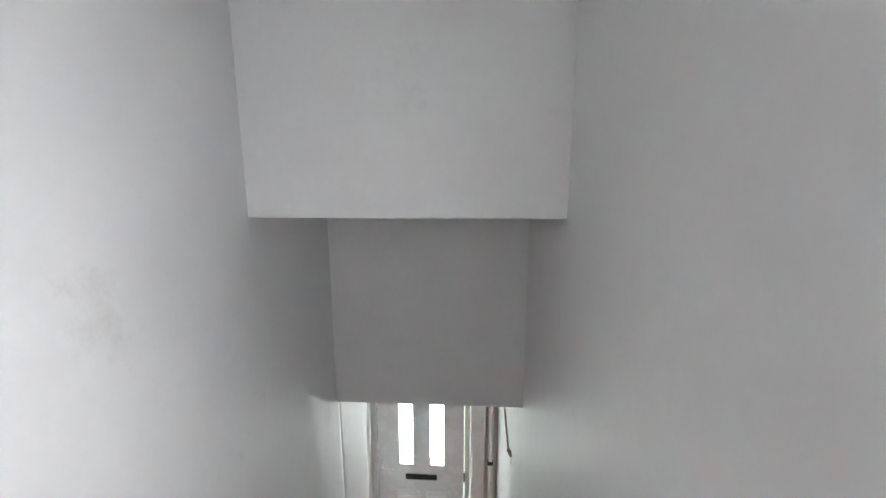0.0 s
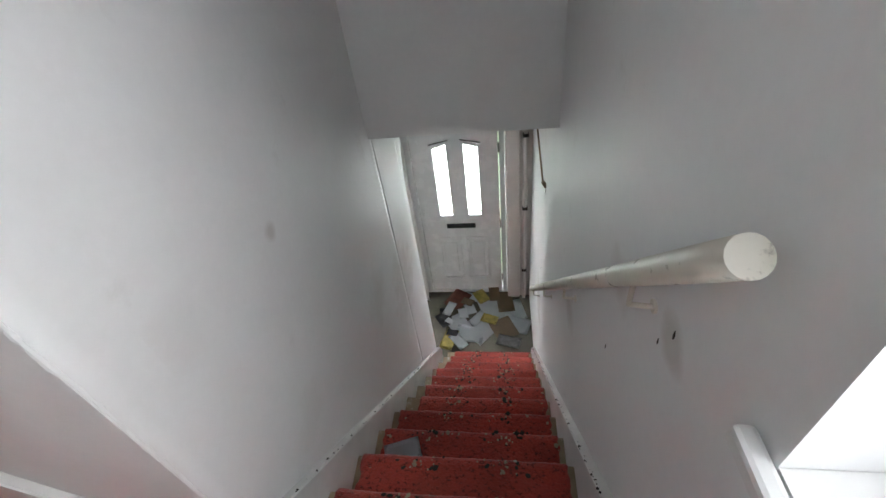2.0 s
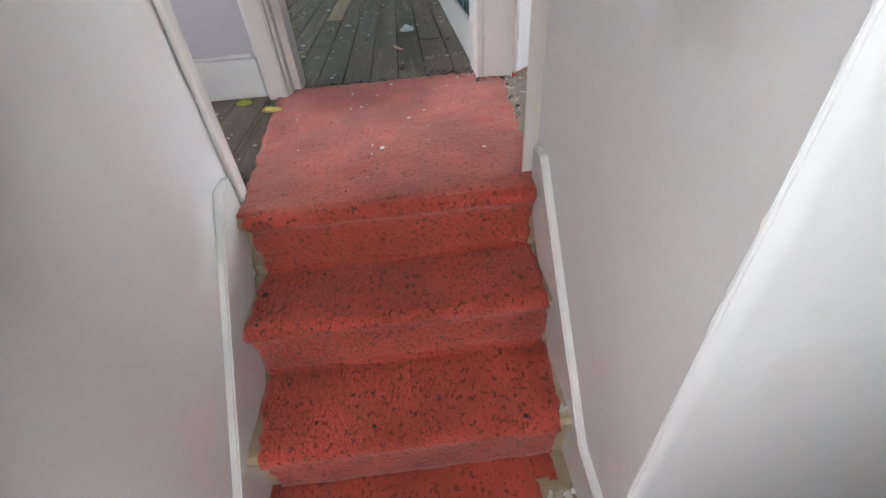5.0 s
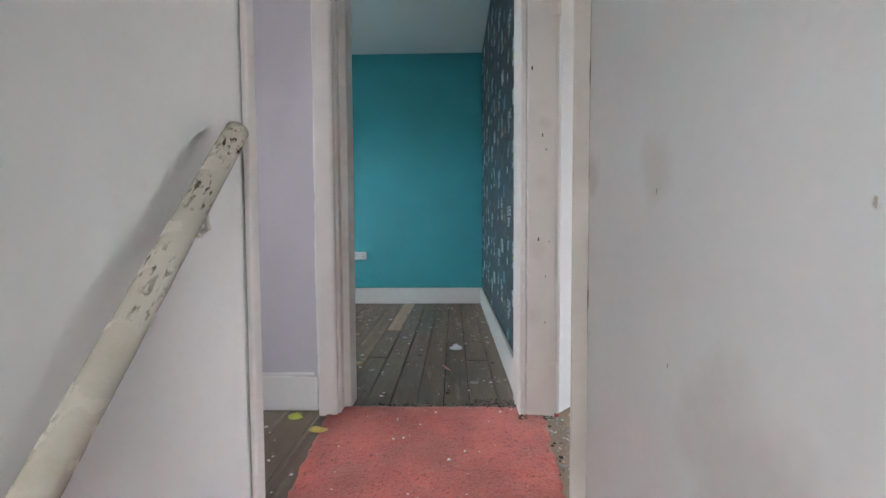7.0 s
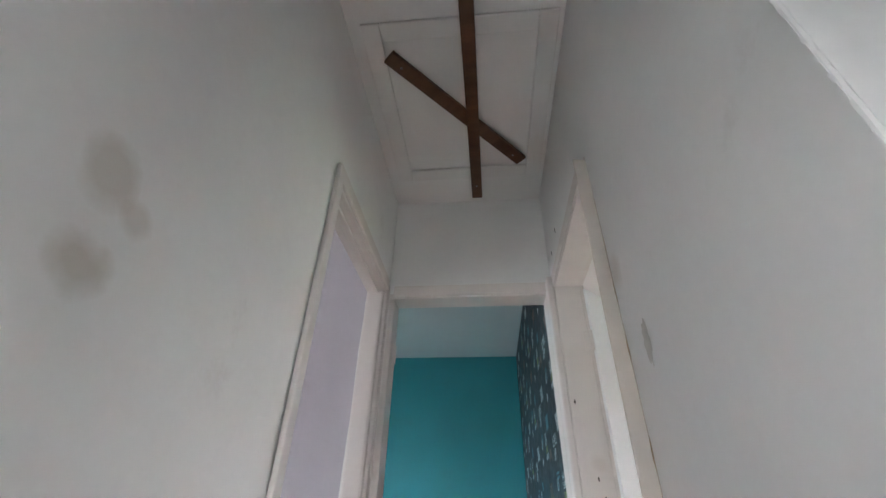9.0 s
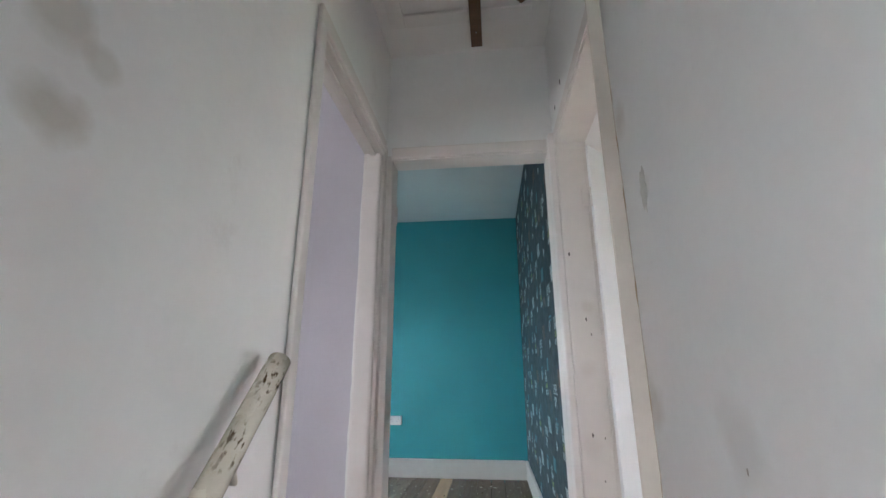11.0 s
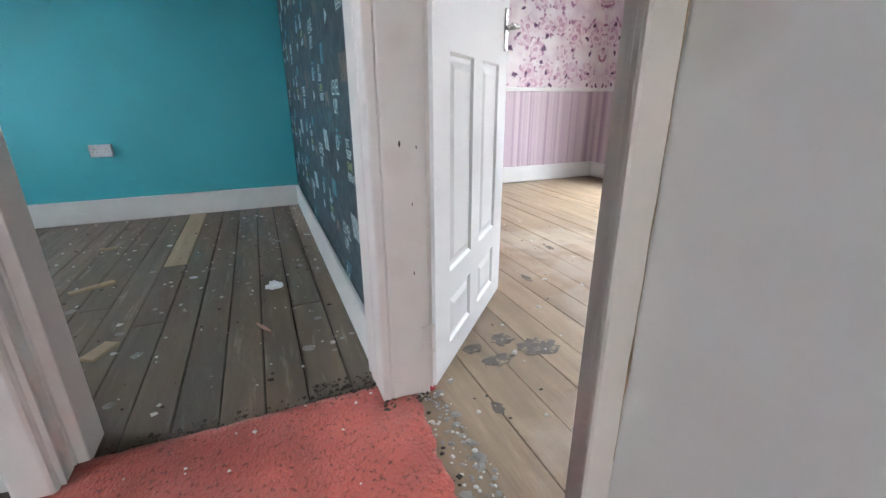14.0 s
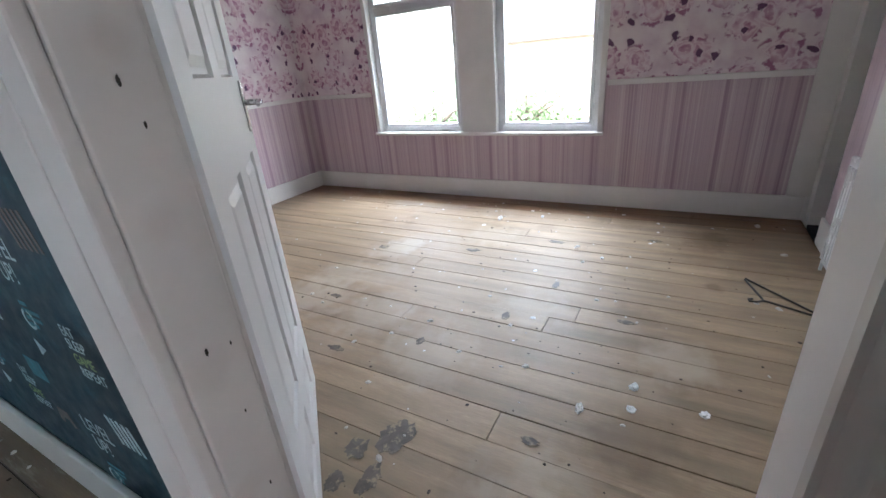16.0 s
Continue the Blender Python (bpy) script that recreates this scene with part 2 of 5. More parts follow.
LEAF = material("yellow_green_leaf", (0.42, 0.47, 0.06), 0.5, 20, 0.15, 80, 0.2)
GREY_DUST = material("grey_dust", (0.30, 0.29, 0.27), 0.95, 20, 0.2, 80, 0.5)
CHIPS = material("plaster_crumb", (0.62, 0.60, 0.56), 0.9, 20, 0.1, 80, 0.4)
DARK_CRUMB = material("dark_crumb", (0.05, 0.04, 0.032), 0.95, 20, 0.2, 80, 0.4)
RED_BIT = material("red_scrap", (0.42, 0.02, 0.03), 0.5, 20, 0.1, 80, 0.1)
WIRE = material("dark_wire", (0.03, 0.025, 0.025), 0.4, 10, 0.1, 60, 0.05)
# navy of the recess foot, used on all its sides as painted shade
NAVY_RECESS = material("navy_recess_shade", (0.018, 0.024, 0.040), 0.6, 5, 0.2, 40, 0.1)
BARE_BOARD = material("bare_stair_wood", (0.40, 0.31, 0.20), 0.7, 8, 0.15, 50, 0.3, stain=(0.6, 0.58, 0.52), stain_at=0.58, stain_scale=14, stain_amount=0.7)


def carpet(name, base, dark, scuff, scuff_at, speck_at):
    m = material(name, base, 0.95, 5, 0.20, 110, 1.0, stain=dark, stain_at=speck_at, stain_scale=75, stain_amount=0.85, dist=0.012, stretch=(1.0, 0.75, 1.0))
    nt = m.node_tree
    n, l = nt.nodes, nt.links
    bsdf = n["Principled BSDF"]
    old = bsdf.inputs["Base Color"].links[0].from_socket
    co = n.new("ShaderNodeTexCoord")
    t = n.new("ShaderNodeTexNoise")
    t.inputs["Scale"].default_value, t.inputs["Detail"].default_value = 2.6, 6
    l.new(co.outputs["Object"], t.inputs["Vector"])
    r = n.new("ShaderNodeMapRange")
    for i, k in enumerate((scuff_at, scuff_at + 0.25, 0, 0.7)):
        r.inputs[i + 1].default_value = k
    l.new(t.outputs["Fac"], r.inputs[0])
    mx = n.new("ShaderNodeMixRGB")
    mx.inputs[2].default_value = (*scuff, 1)
    l.new(r.outputs[0], mx.inputs[0])
    l.new(old, mx.inputs[1])
    l.new(mx.outputs[0], bsdf.inputs["Base Color"])
    bsdf.inputs["Sheen Weight"].default_value = 0.15
    return m


CARPET = carpet("red_stair_carpet", (0.47, 0.064, 0.040), (0.07, 0.014, 0.010), (0.29, 0.037, 0.024), 0.48, 0.528)
CARPET_PALE = carpet("faded_red_carpet", (0.45, 0.090, 0.064), (0.09, 0.020, 0.015), (0.25, 0.066, 0.045), 0.46, 0.545)


def glass_material(name, colour=(1, 1, 1), rough=0.0):
    m = bpy.data.materials.new(name)
    m.use_nodes = True
    b = m.node_tree.nodes["Principled BSDF"]
    b.inputs["Base Color"].default_value = (*colour, 1)
    b.inputs["Transmission Weight"].default_value, b.inputs["Roughness"].default_value, b.inputs["IOR"].default_value = 1.0, rough, 1.05
    return m


GLASS = glass_material("clear_glass")
FROSTED = glass_material("frosted_glass", (0.97, 0.98, 0.98), 0.25)


def paper_nodes(name):
    m = bpy.data.materials.new(name)
    m.use_nodes = True
    nt = m.node_tree
    nt.nodes["Principled BSDF"].inputs["Roughness"].default_value = 0.6
    return m, nt.nodes, nt.links, nt.nodes["Principled BSDF"]


def ramp(n, l, fac, stops, constant=False):
    r = n.new("ShaderNodeValToRGB")
    r.color_ramp.interpolation = "CONSTANT" if constant else "LINEAR"
    while len(r.color_ramp.elements) < len(stops):
        r.color_ramp.elements.new(0.5)
    for e, (at, c) in zip(r.color_ramp.elements, stops):
        e.position, e.color = at, (*c, 1)
    l.new(fac, r.inputs[0])
    return r.outputs[0]


def flat_coords(n, l):
    """(x + y, z): one running coordinate round the bedroom's walls."""
    co = n.new("ShaderNodeTexCoord")
    sep = n.new("ShaderNodeSeparateXYZ")
    l.new(co.outputs["Object"], sep.inputs[0])
    add = n.new("ShaderNodeMath")
    l.new(sep.outputs[0], add.inputs[0])
    l.new(sep.outputs[1], add.inputs[1])
    comb = n.new("ShaderNodeCombineXYZ")
    l.new(add.outputs[0], comb.inputs[0])
    l.new(sep.outputs[2], comb.inputs[1])
    return comb.outputs[0], add.outputs[0]


def rose_paper():
    m, n, l, bsdf = paper_nodes("rose_wallpaper")
    vec, _ = flat_coords(n, l)
    warp = n.new("ShaderNodeTexNoise")
    warp.inputs["Scale"].default_value, warp.inputs["Detail"].default_value = 13, 3
    l.new(vec, warp.inputs["Vector"])
    off = n.new("ShaderNodeVectorMath")
    off.operation = "MULTIPLY_ADD"
    off.inputs[1].default_value = (0.10, 0.10, 0)
    l.new(warp.outputs["Color"], off.inputs[0])
    l.new(vec, off.inputs[2])

    def cells(scale, rand, source):
        v = n.new("ShaderNodeTexVoronoi")
        v.voronoi_dimensions = "2D"
        v.inputs["Scale"].default_value, v.inputs["Randomness"].default_value = scale, rand
        l.new(source, v.inputs["Vector"])
        return v.outputs["Distance"], v.outputs["Color"]

    def maths(op, a, b):
        x = n.new("ShaderNodeMath")
        x.operation = op
        for sock, v in zip(x.inputs, (a, b)):
            if isinstance(v, (int, float)):
                sock.default_value = v
            else:
                l.new(v, sock)
        return x.outputs[0]

    def blend(fac, a, b):
        x = n.new("ShaderNodeMixRGB")
        l.new(fac, x.inputs[0])
        for sock, v in zip(x.inputs[1:], (a, b)):
            if isinstance(v, tuple):
                sock.default_value = (*v, 1)
            else:
                l.new(v, sock)
        return x.outputs[0]

    def grain(scale, detail=4):
        t = n.new("ShaderNodeTexNoise")
        t.inputs["Scale"].default_value, t.inputs["Detail"].default_value = scale, detail
        l.new(vec, t.inputs["Vector"])
        return t.outputs["Fac"]

    d, c = cells(4.4, 0.75, off.outputs[0])
    petal, _ = cells(17.0, 1.0, off.outputs[0])
    swirl = maths("MULTIPLY", maths("SINE", maths("ADD", maths("MULTIPLY", d, 34.0), maths("MULTIPLY", petal, 5.0)), 0.0), 0.14)
    tone = maths("ADD", maths("ADD", maths("MULTIPLY", petal, 0.55), maths("MULTIPLY", d, 0.75)), swirl)
    flower = ramp(n, l, tone, [(0.0, (0.40, 0.19, 0.30)), (0.20, (0.54, 0.33, 0.43)), (0.36, (0.67, 0.51, 0.58)), (0.55, (0.76, 0.66, 0.70)), (0.75, (0.63, 0.46, 0.54))])
    back = ramp(n, l, grain(6.0), [(0.35, (0.64, 0.52, 0.58)), (0.5, (0.74, 0.65, 0.68)), (0.65, (0.79, 0.73, 0.74))])
    inside = ramp(n, l, d, [(0.0, (1, 1, 1)), (0.36, (1, 1, 1)), (0.45, (0, 0, 0))])
    col = blend(inside, back, flower)
    rim = maths("MULTIPLY", ramp(n, l, d, [(0.30, (0, 0, 0)), (0.38, (1, 1, 1)), (0.48, (1, 1, 1)), (0.56, (0, 0, 0))]), ramp(n, l, grain(17.0, 3), [(0.53, (0, 0, 0)), (0.60, (1, 1, 1))]))
    col = blend(rim, col, (0.34, 0.14, 0.25))
    d2, c2 = cells(8.5, 1.0, off.outputs[0])
    pk2 = n.new("ShaderNodeSeparateColor")
    l.new(c2, pk2.inputs[0])
    spot = maths("MULTIPLY", ramp(n, l, d2, [(0.0, (1, 1, 1)), (0.15, (1, 1, 1)), (0.21, (0, 0, 0))]), maths("GREATER_THAN", pk2.outputs[1], 0.76))
    col = blend(spot, col, (0.11, 0.04, 0.11))
    l.new(col, bsdf.inputs["Base Color"])
    return m


def stripe_paper():
    m, n, l, bsdf = paper_nodes("striped_wallpaper")
    _, run = flat_coords(n, l)
    t = n.new("ShaderNodeTexNoise")
    t.noise_dimensions = "1D"
    t.inputs["Scale"].default_value, t.inputs["Detail"].default_value, t.inputs["Roughness"].default_value = 12.0, 4, 0.75
    l.new(run, t.inputs["W"])
    col = ramp(n, l, t.outputs["Fac"], [(0.0, (0.38, 0.27, 0.34)), (0.36, (0.46, 0.35, 0.42)), (0.42, (0.52, 0.41, 0.47)), (0.475, (0.58, 0.47, 0.52)), (0.52, (0.50, 0.38, 0.45)),
                                        (0.545, (0.59, 0.49, 0.53)), (0.60, (0.66, 0.58, 0.60)), (0.635, (0.52, 0.41, 0.47))], True)
    l.new(col, bsdf.inputs["Base Color"])
    return m


ROSE_PAPER, STRIPE_PAPER = rose_paper(), stripe_paper()


# ---- building helpers ----
def box(bm, x0, x1, y0, y1, z0, z1, m=None, bevel=0.0):
    co = [Vector((x, y, z)) for x in (x0, x1) for y in (y0, y1) for z in (z0, z1)]
    vs = [bm.verts.new(m @ c if m else c) for c in co]
    fs = [bm.faces.new([vs[i] for i in f]) for f in ((0, 1, 3, 2), (4, 6, 7, 5), (0, 4, 5, 1), (2, 3, 7, 6), (0, 2, 6, 4), (1, 5, 7, 3))]
    if bevel:
        es = list({e for f in fs for e in f.edges})
        bmesh.ops.bevel(bm, geom=es, offset=bevel, segments=2, affect="EDGES", profile=0.5)
    return vs


def prism(bm, outline, a0, a1, axis="y"):
    """A solid from an outline of (u, v) pairs, pushed along an axis. axis y: (x, z); x: (y, z); z: (x, y)."""
    def at(u, v, a):
        return {"y": (u, a, v), "x": (a, u, v), "z": (u, v, a)}[axis]
    lo = [bm.verts.new(at(u, v, a0)) for u, v in outline]
    hi = [bm.verts.new(at(u, v, a1)) for u, v in outline]
    k = len(outline)
    bm.faces.new(lo)
    bm.faces.new(hi[::-1])
    for i in range(k):
        bm.faces.new((lo[i], hi[i], hi[(i + 1) % k], lo[(i + 1) % k]))
    bmesh.ops.recalc_face_normals(bm, faces=bm.faces)


def tube(bm, points, radius, sides=12, caps=True):
    rings, pts = [], [Vector(p) for p in points]
    for i, p in enumerate(pts):
        d = (pts[min(i + 1, len(pts) - 1)] - pts[max(i - 1, 0)]).normalized()
        u = d.orthogonal().normalized() if i == 0 else (u - d * u.dot(d)).normalized()
        v = d.cross(u)
        r = radius[i] if isinstance(radius, (list, tuple)) else radius
        rings.append([bm.verts.new(p + (u * math.cos(a) + v * math.sin(a)) * r) for a in (2 * math.pi * k / sides for k in range(sides))])
    for a, b in zip(rings, rings[1:]):
        for k in range(sides):
            bm.faces.new((a[k], a[(k + 1) % sides], b[(k + 1) % sides], b[k]))
    if caps:
        bm.faces.new(rings[0][::-1])
        bm.faces.new(rings[-1])


def link(name, bm, mat, parent=None, label="", smooth=False):
    me = bpy.data.meshes.new(name)
    bmesh.ops.recalc_face_normals(bm, faces=bm.faces)
    if smooth:
        for f in bm.faces:
            f.smooth = True
    bm.to_mesh(me)
    bm.free()
    me.materials.append(mat)
    ob = new(name, me)
    if parent:
        ob.parent = parent
        if not parent.matrix_world.is_identity or parent.location.length:
            ob.matrix_parent_inverse = Matrix.Identity(4)
    if label:
        ob["label"] = label
    return ob


part = link


def structure(name, bm, mat, label, category="wall"):
    return tagged(link(name, bm, mat), label, category, kind="structure")


def solid(name, boxes, mat, label, category="wall", bevel=0.0):
    bm = bmesh.new()
    for b in boxes:
        box(bm, *b, bevel=bevel)
    return structure(name, bm, mat, label, category)


def thing(name, at, label, category, group="", turn=0.0, kind=""):
    ob = new(name)
    ob.matrix_world = pose(*at, 0, 0, turn)
    ob.empty_display_size = 0.1
    return tagged(ob, label, category, group, kind)


# ---- plan ----
XL, XR = -0.385, 0.440          # walls of the short upper flight
YC, YP = -0.658, -1.495         # walls of the long flight (near end)
YD = 0.985                      # face of the wall with the teal room's door
ZQ, ZH, ZC = -0.58, -3.03, 2.66  # quarter landing, hall floor, landing ceiling
RISE, GO, X0 = 0.2042, 0.2035, 0.44
DOOR = 2.035
XF = 3.78                       # inner face of the front wall
YS, YS2 = -0.50, -0.59          # bedroom side of the stair wall, near and far part
W0, W1, WZ0, WZ1 = -0.36, 0.379, 0.146, 1.45   # stair window
LD0, LD1 = 0.130, 0.895         # side room doorway
PD0, PD1 = 0.108, 0.900         # front bedroom doorway
TD0, TD1 = -0.352, 0.406        # teal room doorway
TX, TY, PY = XR, 3.77, 3.885
BW = [(2.005, 2.93), (0.83, 1.675)]
FD0, FD1, FDT, XD = -1.25, -0.325, -0.94, 3.70
SZ, HZ = 0.60, 2.0

# floors below everything
solid("floor_hall", [(2.0, 3.9, -1.6, 0.1, ZH - 0.1, ZH)], HALL_FLOOR, "dirty worn concrete hall floor", "floor")
FLOOR_SIDE = solid("floor_side_room", [(-3.3, XL - 0.09, -2.2, YD, -0.2, -0.028), (XL - 0.09, XR + 0.12, 0.03, YD + 0.11, -0.2, -0.028)], SUBFLOOR,
                   "grey bare floorboards with dark gaps", "floor")
FLOOR_PINK = solid("floor_pink_room", [(XR + 0.12, 2.14, YS - 0.01, PY, -0.2, -0.028), (2.14, XF, YS2, PY, -0.2, -0.028)], SUBFLOOR, "worn golden brown bare floorboards", "floor")
FLOOR_TEAL = solid("floor_teal_room", [(-2.6, XR, YD + 0.11, 3.77, -0.2, -0.028)], SUBFLOOR, "dusty grey brown bare floorboards", "floor")

# party wall with the stair window
solid("wall_party", [(XL - 0.1, W0, YP - 0.25, YP, -3.2, 2.9), (W1, 4.0, YP - 0.25, YP, -3.2, 2.9), (W0, W1, YP - 0.25, YP, -3.2, WZ0), (W0, W1, YP - 0.25, YP, WZ1, 2.9)],
      PLASTER_PARTY, "off-white painted plaster wall beside the stairs")
solid("wall_west", [(XL - 0.09, XL, YP, LD0 - 0.03, -3.2, 2.9), (XL - 0.088, XL, LD1 + 0.05, YD, -0.2, 2.9), (XL - 0.09, XL, LD0 - 0.03, LD1 + 0.05, DOOR + 0.03, 2.9)],
      PLASTER_WEST, "off-white plaster wall with brown damp stains above the handrail")
solid("wall_stair_side", [(XR, XR + 0.115, YC + 0.003, PD0 - 0.03, -3.2, 2.9), (XR, XR + 0.115, PD0 - 0.03, PD1 + 0.05, DOOR + 0.03, 2.9), (XR, XR + 0.115, PD1 + 0.05, 3.77, -0.2, 2.9)],
      PLASTER_SIDE, "off-white scuffed plaster wall beside the short flight")


def uneven_wall(name, a, b, thick, z0, z1, label, steps_u=36, steps_z=30, amount=0.006):
    """A plastered wall from a to b in plan whose visible face bulges a little; the back is plain."""
    bm = bmesh.new()
    a, b = Vector((*a, 0)), Vector((*b, 0))
    across = Vector((-(b - a).y, (b - a).x, 0)).normalized()
    grid = []
    for i in range(steps_u + 1):
        row = []
        for k in range(steps_z + 1):
            p = a.lerp(b, i / steps_u) + Vector((0, 0, z0 + (z1 - z0) * k / steps_z))
            if 0 < i < steps_u:
                p += across * amount * noise.noise(p * 1.7)
            row.append(bm.verts.new(p))
        grid.append(row)
    for i in range(steps_u):
        for k in range(steps_z):
            f = bm.faces.new((grid[i][k], grid[i + 1][k], grid[i + 1][k + 1], grid[i][k + 1]))
            f.smooth = True
    back = [bm.verts.new(p + across * thick) for p in (a + Vector((0, 0, z0)), b + Vector((0, 0, z0)), b + Vector((0, 0, z1)), a + Vector((0, 0, z1)))]
    bm.faces.new(back)
    bm.faces.new([r[0] for r in grid] + [back[1], back[0]])
    bm.faces.new([r[-1] for r in grid] + [back[2], back[3]])
    bm.faces.new(grid[0] + [back[3], back[0]])
    bm.faces.new(grid[-1] + [back[2], back[1]])
    return structure(name, bm, PLASTER_STAIR, label)


uneven_wall("wall_stair", (XR + 0.006, YC), (2.10, -0.588), 0.085, -3.2, 2.9, "off-white scuffed plaster wall along the long flight", 44, 60)
uneven_wall("wall_stair_foot", (2.10, -0.588), (2.62, -0.565), 0.085, -3.2, -0.2, "off-white scuffed plaster wall at the foot of the stairs", 16, 30)


bm = bmesh.new()
tube(bm, [(XR + 0.0045 + 0.003 * noise.noise(Vector((z * 6, 1, 0))), YC + 0.0045 + 0.003 * noise.noise(Vector((z * 6, 9, 0))), z) for z in (-0.45 + 0.015 * k for k in range(200))],
     [0.0045 + 0.003 * noise.noise(Vector((z * 0.9, 4, 0))) + 0.002 * noise.noise(Vector((z * 3.1, 7, 2))) for z in range(200)], 8)
structure("plaster_corner", bm, PLASTER_SIDE, "chipped and knocked plaster corner of the stairwell")


def hall_at(x):
    return (x, -0.565 + 0.2315 * (x - 2.62))


# hall wall with the open doorway to the front room
uneven_wall("wall_hall", hall_at(2.62), hall_at(2.86), 0.09, -3.2, -0.2, "off-white plaster wall in the hall", 8, 30)
uneven_wall("wall_hall_end", hall_at(3.58), (XD, hall_at(XD)[1]), 0.09, -3.2, -0.2, "off-white plaster wall beside the front door", 6, 30)
uneven_wall("wall_hall_over_door", hall_at(2.86), hall_at(3.58), 0.09, ZH + 2.03, -0.2, "off-white plaster wall over the hall doorway", 12, 12)
# the front room behind it, lit by its window
solid("floor_front_room", [(0.7, XD, -0.62, 2.6, ZH - 0.1, ZH - 0.002)], HALL_FLOOR, "dirty bare floor of the front room", "floor")
solid("wall_front_room", [(0.6, 0.7, -0.5, 2.7, ZH - 0.1, -0.2), (0.7, XD, 2.6, 2.7, ZH - 0.1, -0.2), (XD, XD + 0.3, 0.2, 0.7, ZH - 0.1, -0.2), (XD, XD + 0.3, 2.0, 2.7, ZH - 0.1, -0.2),
                          (XD, XD + 0.3, 0.7, 2.0, ZH - 0.1, ZH + 0.8), (XD, XD + 0.3, 0.7, 2.0, ZH + 2.2, -0.2)], PLASTER, "plain front room walls with a window opening")
solid("ceiling_front_room", [(0.6, XD, -0.54, 2.7, -0.275, -0.205)], CEILING, "white front room ceiling", "ceiling")
solid("wall_pink_south", [(XR + 0.115, 2.14, YS - 0.02, YS, -0.2, 2.9), (2.14, 3.36, YS2 - 0.08, YS2, -0.2, 2.9), (3.68, XF, YS2 - 0.08, YS2, -0.2, 2.9), (3.36, 3.68, YS2 - 0.08, YS2, 2.3, 2.9)],
      PLASTER, "bedroom side wall with a dark open cupboard recess")
# the recess's inner shade is put into its dark navy colour
solid("cupboard_recess", [(3.33, 3.36, YS2 - 0.6, YS2 - 0.08, -0.1, 2.4), (3.68, 3.71, YS2 - 0.6, YS2 - 0.08, -0.1, 2.4), (3.33, 3.71, YS2 - 0.63, YS2 - 0.6, -0.1, 2.4),
                          (3.36, 3.68, YS2 - 0.6, YS2 - 0.08, 2.3, 2.4), (3.36, 3.68, YS2 - 0.6, YS2, -0.1, 0.0)], NAVY_RECESS, "cupboard recess beside the radiator, its shade painted in as dark navy")
solid("wall_north", [(-3.3, TD0 - 0.03, YD, YD + 0.11, -0.2, 2.9), (TD1 + 0.03, XR, YD, YD + 0.11, -0.2, 2.9), (TD0 - 0.03, TD1 + 0.03, YD, YD + 0.11, DOOR + 0.03, 2.9)], PLASTER,
      "off-white plaster wall over the bedroom doorway")
solid("wall_lavender", [(-3.2, XL - 0.095, YD - 0.004, YD - 0.0005, 0, 2.7)], LAVENDER, "satin lavender painted wall with brush marks")
solid("wall_teal", [(-2.6, TX, TY, TY + 0.15, -0.2, 2.9)], TEAL, "deep teal painted bedroom wall")
solid("wall_rear", [(-2.7, -2.6, YD + 0.11, 1.7, -0.2, 2.9), (-2.7, -2.6, 2.9, TY + 0.15, -0.2, 2.9), (-2.7, -2.6, 1.7, 2.9, -0.2, 0.85), (-2.7, -2.6, 1.7, 2.9, 2.05, 2.9)],
      TEAL, "teal painted rear wall with a window opening")
NAVY_WALL = solid("wall_navy_paper", [(TX - 0.004, TX - 0.0005, YD + 0.115, TY, 0, 2.72)], NAVY, "navy gaming wallpaper with pale printed words")
solid("wall_side_room", [(-3.3, -3.2, -2.2, -1.2, -0.2, 2.9), (-3.3, -3.2, 0.0, 1.0, -0.2, 2.9), (-3.3, -3.2, -1.2, 0, -0.2, 0.85), (-3.3, -3.2, -1.2, 0, 2.05, 2.9),
                          (-3.3, XL - 0.1, -2.3, -2.2, -0.2, 2.9)], LAVENDER, "lavender side room walls with a window opening")
solid("wall_front", [(XF, XF + 0.22, -0.7, BW[1][0], -0.2, 2.9), (XF, XF + 0.22, BW[1][1], BW[0][0], SZ, HZ), (XF, XF + 0.22, BW[0][1], 4.1, -0.2, 2.9),
                     (XF, XF + 0.22, BW[1][0], BW[0][1], -0.2, SZ), (XF, XF + 0.22, BW[1][0], BW[0][1], HZ, 2.9)], PLASTER, "front bedroom wall with two window openings")
solid("wall_front_hall", [(XD, XD + 0.3, -1.75, FD0, -3.2, -0.2), (XD, XD + 0.3, FD1, 0.2, -3.2, -0.2), (XD, XD + 0.3, FD0, FD1, FDT, -0.2)], PLASTER,
      "hall wall round the front door")
solid("wall_pink_north", [(XR + 0.115, XF, PY, PY + 0.12, -0.2, 2.9)], PLASTER, "bedroom end wall behind the wallpaper")
solid("bulkhead_upper", [(1.34, 2.06, YP, -0.56, 0.735, 2.9)], PLASTER, "off-white boxed bulkhead over the stairs")
solid("bulkhead_lower", [(2.06, 2.14, YP, -0.5, -0.27, 0.74)], PLASTER, "off-white dropped panel over the stairs")
solid("ceiling_hall", [(2.14, 3.8, YP, -0.545, -0.275, -0.20)], CEILING, "white hall ceiling", "ceiling")
solid("ceiling_landing", [(XL - 0.1, 1.36, YP - 0.2, -0.05, ZC, ZC + 0.1), (XL - 0.1, XR + 0.1, 0.73, YD, ZC, ZC + 0.1), (XL - 0.1, -0.29, -0.05, 0.73, ZC, ZC + 0.1),
                          (0.375, XR + 0.1, -0.05, 0.73, ZC, ZC + 0.1)], CEILING, "off-white landing ceiling with a loft hatch", "ceiling")
